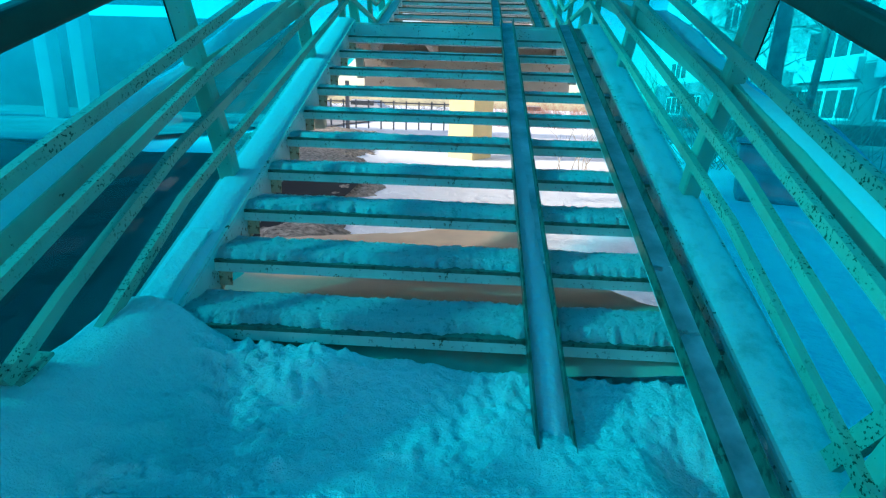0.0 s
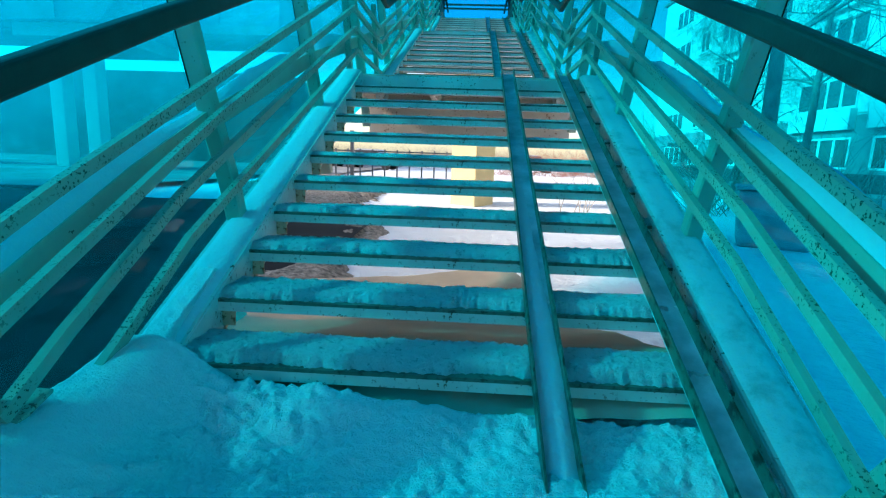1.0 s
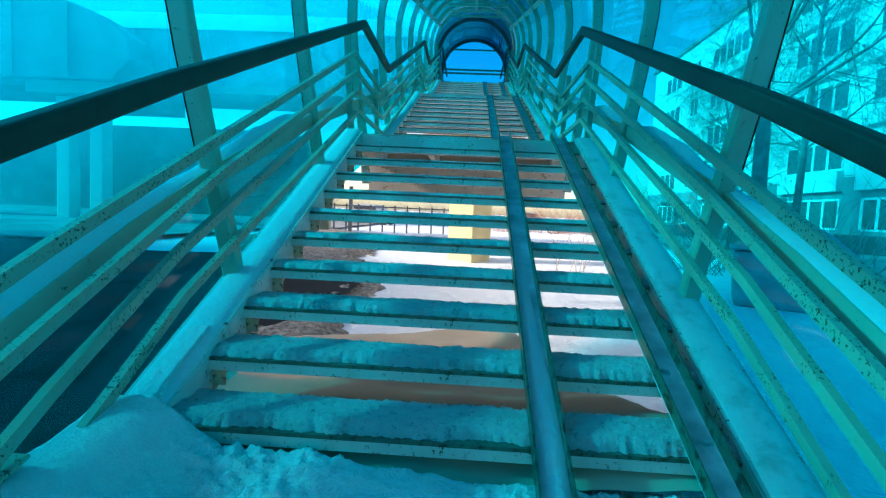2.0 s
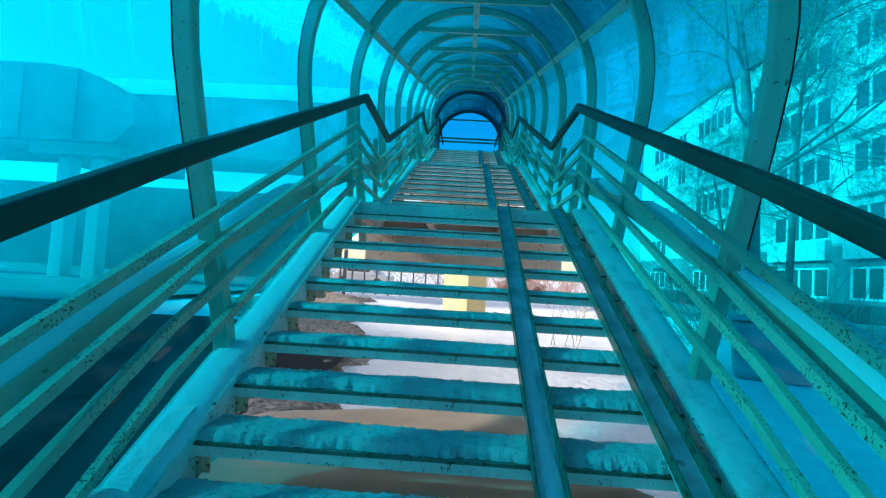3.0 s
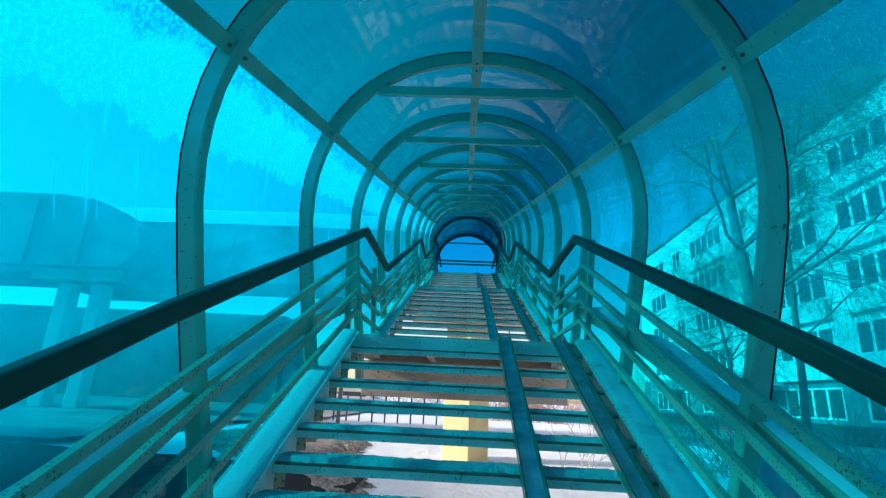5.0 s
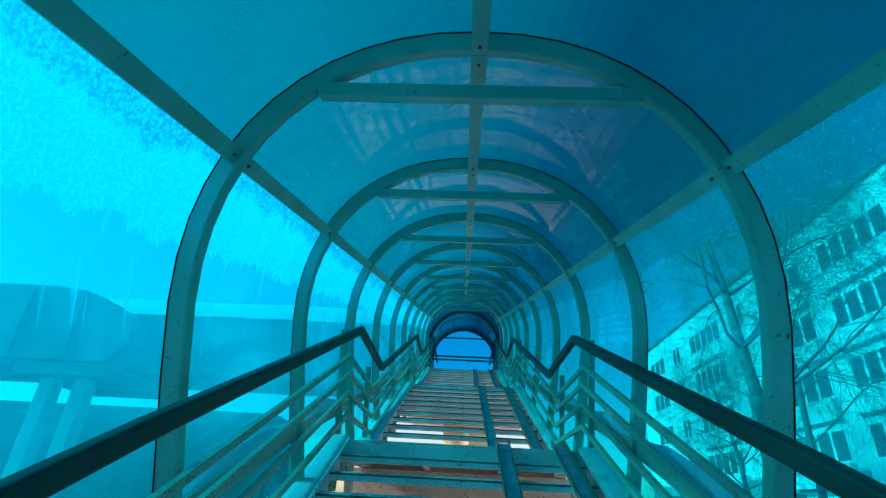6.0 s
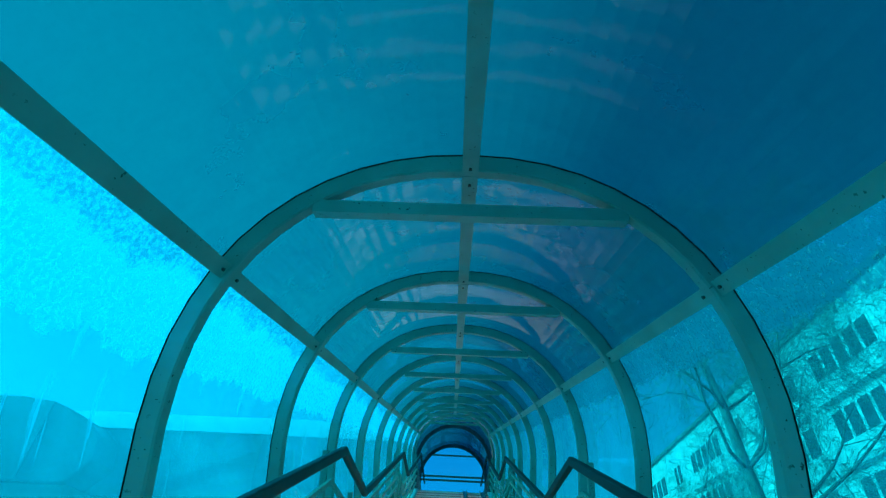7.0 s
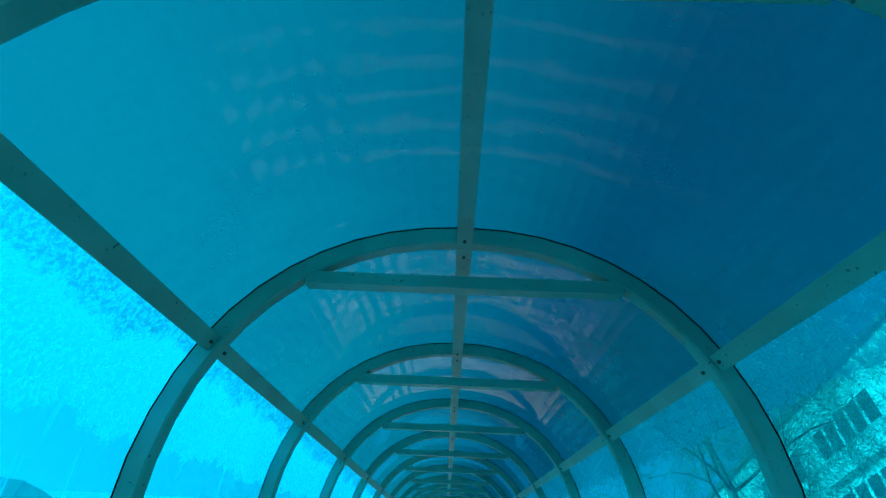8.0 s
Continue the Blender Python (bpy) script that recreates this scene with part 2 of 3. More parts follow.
def round_rect(w, h, r, n=3):
    pts = []
    for cx, cy, a0 in ((w / 2 - r, h / 2 - r, 0), (-w / 2 + r, h / 2 - r, 90), (-w / 2 + r, -h / 2 + r, 180), (w / 2 - r, -h / 2 + r, 270)):
        for k in range(n + 1):
            a = radians(a0 + 90 * k / n)
            pts.append((cx + r * math.cos(a), cy + r * math.sin(a)))
    return pts


def bar(pts, w, h, side=Vector((1, 0, 0)), r=0.0):
    bm = bmesh.new()
    sweep(bm, pts, round_rect(w, h, r) if r else rect(w, h), side)
    return bm


def grid_sheet(xs, ys, height):
    """An open sheet z = height(x, y) over the grid."""
    bm = bmesh.new()
    rows = [[bm.verts.new((x, y, height(x, y))) for x in xs] for y in ys]
    for a, b in zip(rows, rows[1:]):
        for i in range(len(xs) - 1):
            bm.faces.new((a[i], a[i + 1], b[i + 1], b[i]))
    return bm


def steps(a, b, n):
    return [a + (b - a) * i / n for i in range(n + 1)]


def fbm(x, y, s=1.0, z=0.0):
    return noise.fractal(Vector((x * s, y * s, z)), 1.0, 2.0, 4)


# ---- plan ----
RISE, RUN = 0.15, 0.32          # first flight
NOSES = 11                       # the last nose is the landing's edge
TREAD_X = 1.015                  # half width of the treads
LAND1, FLIGHT2, LAND2, FLIGHT3, LAND3 = 3.20, 4.75, 8.78, 10.33, 14.36
Z1, Z2, Z3 = 1.65, 3.309, 4.968
SLOPE = RISE / RUN
GROUND = -0.2
AX = Vector((0, 0.9604, 0.2785))     # along the tube
UP = Vector((0, -0.2785, 0.9604))    # across it, in the plane of a rib
RIB0 = Vector((0, 0.825, 0.646))      # foot of the first rib, on the middle line
RIB_S = [-1.48, 0.0, 1.614, 3.297, 4.96, 6.62, 8.28, 9.94, 11.6, 13.26, 14.92]
RAD, SPRING, FOOT = 1.235, 1.30, 1.13
SHOULDER = 0.93                  # under 1: a fuller shoulder than a half-round


def arch(r, a):
    """A point of the arch at the angle a: (x, height along UP)."""
    c, d = math.cos(a), math.sin(a)
    return (math.copysign(r * abs(c) ** SHOULDER, c), SPRING + r * abs(d) ** SHOULDER)


def rib_profile(n=24):
    """Full-shouldered arch on legs that draw in towards the foot."""
    legs = [(FOOT, -0.35), (FOOT + 0.015, 0.1), (FOOT + 0.06, 0.55), (RAD - 0.012, 1.0)]
    return [(-x, v) for x, v in legs] + [arch(RAD, math.pi - math.pi * i / n) for i in range(n + 1)] + [(x, v) for x, v in reversed(legs)]


def on_tube(s, x, v):
    return RIB0 + AX * s + UP * v + Vector((x, 0, 0))


# ---- ground ----
def smooth_step(t):
    t = max(0.0, min(1.0, t))
    return t * t * (3 - 2 * t)


def ground_height(x, y):
    h = GROUND + 0.10 * fbm(x, y, 0.12) + 0.02 * fbm(x, y, 0.9, 3)
    bank = max(0.0, min(1.0, (-x - 0.5) / 3.5)) * max(0.0, min(1.0, (y - 2.0) / 3.0)) * max(0.0, min(1.0, (22 - y) / 8))
    return h + 0.25 * bank


axis = [-2500, -900, -400, -180, -90, -55] + steps(-38, -12, 13) + steps(-11, 11, 44) + steps(12, 38, 13) + [55, 90, 180, 400, 900, 2500]
ground = part("ground", grid_sheet(axis, [v + 10 for v in axis], lambda x, y: ground_height(x, y) if max(abs(x), abs(y - 10)) < 60 else GROUND), FIELD, smooth=True)
tagged(ground, "wide snowy ground with wind-blown drifts", "ground", kind="structure")


def soil_height(x, y):
    e = min((x + 1.95 + 3.6 * smooth_step((y - 4.5) / 5.0)) / 0.6, (-0.45 - 0.17 * (y - 2.5) + 0.18 * math.sin(y * 1.3) - x) / 0.9, (y - 1.0) / 0.9, (17 - y) / 3) + 0.35 * fbm(x, y, 2.2, 8)
    return ground_height(x, y) - 0.12 + 0.26 * smooth_step(e) + 0.02 * fbm(x, y, 5.0, 5) + 0.022 * abs(fbm(x, y, 14.0, 2))


soil = part("soil_bank", grid_sheet(steps(-5.6, -0.2, 150), steps(1.0, 17, 380), soil_height), SOIL, smooth=True)
tagged(soil, "bare brown soil bank under the stair, free of snow", "soil", kind="stuff")
# One tan base colour for the mound beneath the lower flight.
TAN = plain("tan_ground", (0.52, 0.42, 0.33), 0.9, 0, 0.18, 2.5, 0.35)


def tan_height(x, y):
    e = min((x + 1.7) / 0.3, (1.15 - 0.28 * y - x) / 0.5 + 0.6, (2.85 + 0.5 * x - y) / 0.5, y + 0.6)
    return ground_height(x, y) - 0.1 + 0.32 * smooth_step(e) + 0.04 * fbm(x, y, 1.2, 9) + 0.13 * smooth_step(1 - (y - 0.1) / 1.0)


grit = part("tan_mound", grid_sheet(steps(-1.3, 1.18, 44), steps(-0.03, 4.2, 56), tan_height), TAN, smooth=True)
tagged(grit, "smooth tan mound under the stair", "grit", kind="stuff")
yard = part("road", grid_sheet(steps(-16, -1.35, 24), steps(-6, 6.3, 24), lambda x, y: ground_height(x, y) + 0.09), ASPHALT, smooth=True)
tagged(yard, "very dark asphalt free of snow beside the stair", "road", kind="structure")

# Mottled grey, darker than the field snow, for two wide ground sheets.
GREYROAD = plain("grey_road", (0.28, 0.28, 0.29), 0.8, 0, 0.45, 0.5, 0.4)
street = part("road", grid_sheet(steps(-160, -6.5, 90), steps(6.9, 60.0, 62), lambda x, y: (ground_height(x, y) if x > -55 else GROUND) + 0.10), GREYROAD, smooth=True)
tagged(street, "grey street surface beyond the yard", "road", kind="structure")

drive = part("road", grid_sheet(steps(8.5, 18.2, 20), steps(4.0, 58.0, 60), lambda x, y: ground_height(x, y) + 0.08 - 0.10 * (1 - smooth_step((x - 8.5 + 0.8 * fbm(x, y, 0.5, 4)) / 0.9))), GREYROAD, smooth=True)
tagged(drive, "grey strip of drive along the apartment house", "road", kind="structure")

# ---- snow heap at the foot of the stair ----


def smooth(t):
    t = max(0.0, min(1.0, t))
    return t * t * (3 - 2 * t)


def heap_height(x, y):
    lump = 0.6 + 0.4 * smooth((-0.2 - x) / 0.5)
    drift = smooth((-0.72 - x) / 0.25)
    z = 0.015 + (1 - 0.9 * drift) * lump * (0.03 * fbm(x, y, 2.2, 2) + 0.022 * fbm(x, y, 6.0, 4) + 0.034 * abs(fbm(x, y, 11, 6)) + 0.026 * abs(fbm(x, y, 27, 1)))
    z += 0.215 * smooth((-0.66 - x) / 0.38) * (0.75 + 0.25 * smooth((y + 1.8) / 1.4)) + 0.02 * drift * fbm(x, y, 1.4, 7)
    z -= 0.15 * smooth((x - 0.55) / 0.22) * smooth((-0.22 - y) / 0.32)
    z += (0.03 + 0.025 * smooth((0.3 - x) / 0.6) + 0.03 * smooth((-0.22 - x) / 0.14) * (1 - smooth((-0.66 - x) / 0.22))) * smooth(1 + (y + 0.02) / 0.4)
    on_left = smooth((-0.97 - x) / 0.07)
    if y > -0.06:
        z = (z - 1.6 * (y + 0.06)) * (1 - on_left) + (0.235 + (SLOPE - 0.06) * y) * on_left
    return z - 0.12 * smooth((-1.12 - x) / 0.07)


heap = part("snow_heap", grid_sheet(steps(-1.20, 1.17, 250), steps(-3.2, 0.42, 340), heap_height), TRODDEN, smooth=True)
tagged(heap, "trodden bluish snow heaped at the stair's foot", "snow", kind="stuff")
part("ground_slab", box(-1.26, 1.26, -4.2, -0.05, GROUND - 0.3, -0.19), CONCRETE)
tagged(bpy.data.objects["ground_slab"], "concrete slab under the snow at the foot", "slab", kind="structure")


# ---- stair flights ----
def tread_mesh(depth=0.265, lip=0.052):
    """Folded pan: top plate with a front lip turned down and back."""
    bm = bmesh.new()
    sec = [(0, 0), (depth, 0), (depth, -0.03), (depth - 0.006, -0.03), (depth - 0.006, -0.006), (0.006, -0.006), (0.006, -lip + 0.006), (0.03, -lip + 0.006), (0.03, -lip), (0, -lip)]
    ends = [[bm.verts.new((sx * TREAD_X, y, z)) for y, z in sec] for sx in (-1, 1)]
    n = len(sec)
    for j in range(n):
        bm.faces.new((ends[0][j], ends[0][(j + 1) % n], ends[1][(j + 1) % n], ends[1][j]))
    bm.faces.new(ends[0])
    bm.faces.new(list(reversed(ends[1])))
    return bm


def crust_mesh(seed, thick):
    """Lumpy ice on a tread, thinner towards the worn nose."""
    bm = bmesh.new()
    nx, ny = (200, 22) if thick > 0.03 else (120, 12) if thick > 0.02 else (48, 6)
    top = []
    for j in range(ny + 1):
        row = []
        for i in range(nx + 1):
            x = -TREAD_X + 0.01 + (2 * TREAD_X - 0.02) * i / nx
            f = j / ny
            edge = max(0.004, 0.014 + 0.055 * max(0.0, fbm(x, seed * 7.1, 2.5) - 0.1) + 0.016 * fbm(x, seed, 25) + 0.014 * fbm(x, seed, 70))
            y = edge + (0.262 - edge) * f
            z = thick * (min(1, f * 5.0 + 0.25)) * (0.85 + 0.14 * fbm(x, y + seed * 3.3, 4.0) + 0.13 * fbm(x, y, 28, seed) + 0.30 * abs(fbm(x, y, 60, seed)))
            row.append(bm.verts.new((x, y, max(0.001, z) if 0 < i < nx and 0 < j < ny else 0.0005)))
        top.append(row)
    for a, b in zip(top, top[1:]):
        for i in range(nx):
            bm.faces.new((a[i], a[i + 1], b[i + 1], b[i]))
    return bm


def gusset(sx):
    """Folded bracket under a tread's end: a sloping cheek against the stringer and a small foot plate."""
    bm = bmesh.new()
    add_box(bm, min(sx * 0.935, sx * 1.012), max(sx * 0.935, sx * 1.012), 0.030, 0.038, -0.125, -0.053)
    tri = [(0.04, -0.053), (0.24, -0.053), (0.04, -0.15)]
    ends = [[bm.verts.new((sx * x, y, z)) for y, z in tri] for x in (0.982, 0.990)]
    for j in range(3):
        bm.faces.new((ends[0][j], ends[0][(j + 1) % 3], ends[1][(j + 1) % 3], ends[1][j]))
    bm.faces.new(ends[0])
    bm.faces.new(list(reversed(ends[1])))
    return bm


def flight(y0, z0, rise, run, count, lower_ext, thick, name_label):
    """Treads between two snow-covered channel stringers. y0, z0: first nose."""
    root = thing("stair_flight", name_label, "stairs", "stair flights", "structure")
    for k in range(count):
        t = part("tread", tread_mesh(min(0.265, run - 0.02) if run < 0.32 else 0.30), STEEL, root)
        t.location = (0, y0 + run * k, z0 + rise * k)
        c = part("ice_crust", crust_mesh(k + y0, max(0.006, thick * (1 - k / (count + 2.0)))), ICE, t, "bluish frozen snow crust", smooth=True)
        part("nosing", box(-TREAD_X + 0.004, TREAD_X - 0.004, -0.002, 0.10, -0.012, 0.002), TRACK, t, "dark worn nosing strip")
        for sx in (-1, 1):
            part("bracket", gusset(sx), RUSTY, t, "rusty angle bracket")
    slope = rise / run
    ya, yb = y0 - lower_ext, y0 + run * count
    for sx in (-1, 1):
        pts = [(sx * 1.085, y, z0 + (y - y0) * slope - 0.075) for y in (ya, yb)]
        part("stringer", bar(pts, 0.19, 0.20), STEEL, root, "painted steel channel stringer")
        bm = bmesh.new()
        nseg = 60
        rows = []
        for i in range(nseg + 1):
            y = ya + 0.1 + (yb - ya - 0.12) * i / nseg
            zz = z0 + (y - y0) * slope + 0.040
            row = []
            for j in range(7):
                f = j / 6
                x = sx * (0.988 + 0.194 * f)
                hgt = 0.030 * math.sin(math.pi * f) ** 0.6 * (0.8 + 0.5 * fbm(x * 3, y, 1.6)) * max(0.25, 1 - i / nseg * 0.8)
                row.append(bm.verts.new((x, y, zz + hgt - (0.02 if j in (0, 6) else 0.0))))
            rows.append(row)
        for a, b in zip(rows, rows[1:]):
            for j in range(6):
                bm.faces.new((a[j], a[j + 1], b[j + 1], b[j]))
        part("snow_cover", bm, SNOW if sx < 0 else THINSNOW, root, "smooth snow lying on the stringer" if sx < 0 else "thin icy film of old snow on the stringer", smooth=True)
    return root


flight(0.0, RISE, RISE, RUN, NOSES - 1, 1.3, 0.046, "open steel stair flight crusted with frozen snow")
R2 = (Z2 - Z1) / 11
flight(FLIGHT2, Z1 + R2, R2, (LAND2 - FLIGHT2) / 10, 10, 0.35, 0.012, "second open steel stair flight above the landing")
R3 = (Z3 - Z2) / 11
flight(FLIGHT3, Z2 + R3, R3, (LAND3 - FLIGHT3) / 10, 10, 0.35, 0.010, "uppermost open steel stair flight")


def landing(y0, y1, z, label):
    root = thing("stair_landing", label, "landing", "landings", "structure")
    part("deck", box(-1.17, 1.17, y0, y1, z - 0.008, z), STEEL, root)
    part("soffit", box(-1.17, 1.17, y0, y1, z - 0.0165, z - 0.0085), UNDER, root, "tan painted soffit")
    part("edge_channel", box(-1.17, 1.17, y0 - 0.02, y0 + 0.05, z - 0.145, z - 0.017), STEEL, root, "grey-green front channel", bevel=0.006)
    part("edge_channel", box(-1.17, 1.17, y1 - 0.05, y1, z - 0.15, z - 0.017), UNDER, root)
    if z < 4:
        part("cross_beam", box(-1.2, 1.2, y1 - 0.16, y1 - 0.06, z - 0.56, z - 0.151), UNDER, root, "deep tan cross beam", bevel=0.006)
    for x in (-1.15, -0.4, 0.4, 1.09):
        part("joist", box(x, x + 0.06, y0 + 0.05, y1 - 0.05, z - 0.14, z - 0.017), UNDER, root, "tan painted joist")
    return root


landing(LAND1, FLIGHT2, Z1, "steel landing between the first two flights")
landing(LAND2, FLIGHT3, Z2, "upper steel landing between flights")
landing(LAND3, 17.7, Z3, "long steel deck at the head of the stair")


# ---- wheel tracks ----
def track(x0, x1, y0, z0, y1, z1, label, snowy=False, splay=0.0):
    root = thing("wheel_track", label, "ramp track", "pram tracks")
    xm, w = (x0 + x1) / 2, x1 - x0
    part("bed", bar([(xm + splay, y0, z0), (xm, y1, z1)], w, 0.006), TRACKBED, root, "worn bare steel bed")
    for x in (x0 + 0.004, x1 - 0.004):
        part("flange", bar([(x + splay, y0, z0 + 0.028), (x, y1, z1 + 0.028)], 0.008, 0.055), TRACK, root, "dark rusty flange")
    if snowy:
        bm = bmesh.new()
        rows = []
        for y in steps(-0.45, 1.3, 70):
            z = z0 + (z1 - z0) * (y - y0) / (y1 - y0) + 0.004
            f = max(0.0, 1 - (y + 0.45) / 1.75)
            wd = w * min(1.0, 0.45 + 0.75 * f + 0.12 * fbm(y, 1, 3.0))
            rows.append([bm.verts.new((x0 + 0.012 + wd * j / 4 * 0.85, y, z + 0.03 * f * math.sin(math.pi * (j + 0.4) / 4.8) + (0.006 * fbm(y * 9, j, 1.0)))) for j in range(5)])
        for a, b in zip(rows, rows[1:]):
            for j in range(4):
                bm.faces.new((a[j], a[j + 1], b[j + 1], b[j]))
        part("snow_strip", bm, SNOW, root, "powdery snow lying in the track", smooth=True)
    return root


for x0, x1 in ((0.29, 0.405), (0.78, 0.90)):
    track(x0, x1, -0.95, RISE - 0.95 * SLOPE + 0.015, LAND1 + 0.06, Z1 + 0.035, "steel channel track for prams laid over the stair treads", x0 < 0.5, 0.0 if x0 < 0.5 else 0.04)
    track(x0, x1, FLIGHT2 - 0.5, Z1 + R2 - 0.5 * R2 / 0.403 + 0.015, LAND2 + 0.06, Z2 + 0.035, "steel channel track laid over the upper treads")
    track(x0, x1, FLIGHT3 - 0.5, Z2 + R3 - 0.5 * R3 / 0.403 + 0.015, LAND3 + 0.06, Z3 + 0.035, "steel channel track laid over the uppermost treads")

# ---- railings ----
H_LINE = [(-2.6, 0.155), (0.03, 1.335), (2.978, 2.583)]
MID_LINES = [
    [(-2.2, -0.10), (-0.371, 0.79), (0.80, 1.323), (3.136, 2.372)],
    [(-1.7, -0.09), (-0.332, 0.603), (0.60, 1.066), (3.233, 2.23)],
    [(-0.60, 0.245), (-0.371, 0.389), (0.26, 0.735), (3.291, 2.065)],
    [(-0.27, 0.215), (0.30, 0.555), (3.349, 1.881)],
]
JOG, LIFT, LEVEL = 5.578, 1.659, 1.435


def rail_path(line):
    y, z = line[-1]
    path = list(line)
    for k in range(2):
        path += [(y + LEVEL + k * JOG, z + k * LIFT), (y + JOG * (k + 1), z + LIFT * (k + 1))]
    path.append((17.3, path[-1][1]))
    return path


for sx in (-1, 1):
    root = thing("stair_railing", "pale green railing with dark handrail and rust-specked bars", "railing", "railings")
    part("handrail", bar([(sx * 0.976, y, z) for y, z in rail_path(H_LINE)], 0.055, 0.075, r=0.014), HANDRAIL, root, "dark coated handrail", smooth=False)
    for line in MID_LINES:
        if sx > 0 and line[0][0] > -1:
            # on this side the low bars run on to the slanting post
            ya, za = line[0]
            line = [(ya - 0.36, za - 0.36 * 0.50)] + line[1:]
        part("rail_bar", bar([(sx * 1.085, y, z) for y, z in rail_path(line)], 0.03, 0.041), RAIL, root)
    if sx < 0:
        part("base_plate", bar([(-1.10, -0.62, 0.215), (-1.10, -0.47, 0.265)], 0.10, 0.012), RAIL, root, "rusty base plate", bevel=0.003)
    else:
        part("post", bar([(1.115, -0.34, -0.09), (1.115, -0.62, 0.38)], 0.03, 0.06), RAIL, root)
    for k in range(3):
        for y, z in ((2.978, 2.583), (4.413, 2.583)):
            if k == 2 and y > 4:
                continue
            y, z = y + JOG * k, z + LIFT * k
            part("post", bar([(sx * 1.13, y, z), (sx * 1.13, y + 0.32, z - 0.95)], 0.05, 0.05), RAIL, root)

# ---- tube ----
RIB_SEC = round_rect(0.075, 0.085, 0.008, 1)


def rib(s):
    root = thing("tube_rib", "pale green painted arched steel rib with tie bar", "arch rib", "tube ribs")
    bm = bmesh.new()
    pts = [on_tube(s, x, v) for x, v in rib_profile()]
    rings = []
    for i, p in enumerate(pts):
        d = (pts[min(i + 1, len(pts) - 1)] - pts[max(i - 1, 0)]).normalized()
        nrm = d.cross(AX).normalized()
        rings.append([bm.verts.new(p + AX * o[0] + nrm * o[1]) for o in RIB_SEC])
    n = len(RIB_SEC)
    for r, q in zip(rings, rings[1:]):
        for j in range(n):
            bm.faces.new((r[j], r[(j + 1) % n], q[(j + 1) % n], q[j]))
    bm.faces.new(rings[0])
    bm.faces.new(rings[-1])
    part("arch", bm, RIB, root)
    bm = bmesh.new()
    rings = []
    for i, p in list(enumerate(pts))[2:-2]:
        d = (pts[min(i + 1, len(pts) - 1)] - pts[max(i - 1, 0)]).normalized()
        nrm = d.cross(AX).normalized()
        if nrm.dot(p - on_tube(s, 0, SPRING)) < 0:
            nrm = -nrm
        rings.append([bm.verts.new(p + AX * a + nrm * b) for a, b in ((-0.0370, 0.0430), (0.0370, 0.0430), (0.0370, 0.0450), (-0.0370, 0.0450))])
    for r, q in zip(rings, rings[1:]):
        for j in range(4):
            bm.faces.new((r[j], r[(j + 1) % 4], q[(j + 1) % 4], q[j]))
    part("gasket", bm, RUBBER, root, "black rubber gasket")
    if s < 6:
        for sx in (-1, 1):
            part("splice_plate", bar([on_tube(s, sx * (RAD - 0.046), 0.98), on_tube(s, sx * (RAD - 0.043), 1.10)], 0.05, 0.006, AX), RIB, root)
    v = 2.285
    part("tie_bar", bar([on_tube(s, -0.72, v), on_tube(s, 0.72, v)], 0.07, 0.06, AX), RIB, root)
    return root


for s in RIB_S:
    rib(s)


def purlin(x, v, w, h, label):
    root = thing("purlin", label, "purlin", "tube purlins")
    side = Vector((1, 0, 0))
    if abs(x) > 0.2:
        n = Vector((x, 0, 0)) + UP * (v - SPRING)
        side = n.normalized().cross(AX)
    marks = [-4.2] + RIB_S
    for s0, s1 in zip(marks, marks[1:]):
        part("segment", bar([on_tube(s0 + 0.003, x, v), on_tube(s1 - 0.003, x, v)], w, h, side), RIB, root)
        if s1 < 8:
            for o in (-0.075, 0.075):
                bm = bmesh.new()
                bmesh.ops.create_cone(bm, cap_ends=True, segments=8, radius1=0.009, radius2=0.006, depth=0.012)
                b = part("bolt", bm, TRACK, root, "rusty bolt head")
                nn = (Vector((x, 0, 0)) + UP * (v - SPRING)).normalized()
                b.matrix_world = Matrix.Translation(on_tube(s1 + o, x, v) - nn * (h / 2 + 0.004)) @ nn.to_track_quat("Z", "Y").to_matrix().to_4x4()
    return root


purlin(-1.075, SPRING + 0.66, 0.075, 0.05, "pale green steel purlin along the tube's shoulder")
purlin(1.075, SPRING + 0.66, 0.075, 0.05, "pale green steel purlin along the tube's shoulder")
purlin(0.0, SPRING + RAD - 0.03, 0.075, 0.05, "pale green steel ridge bar of the tube")
BEAM_LINE = [(-3.5, -1.0), (-0.30, 0.595), (0.12, 0.80), (0.80, 1.09), (2.18, 1.58), (3.8, 2.05), (15.2, 5.38)]
for sx in (-1, 1):
    bm = bmesh.new()
    sweep(bm, [(sx * 1.2, y, z) for y, z in BEAM_LINE], rect(0.05, 0.10))
    tagged(part("base_beam", bm, RIB), "pale green base beam carrying the tinted sheets", "beam", "base beams")

# sheets of tinted plastic: two sides and a roof for every bay
ANG = math.asin((0.67 / RAD) ** (1 / SHOULDER))


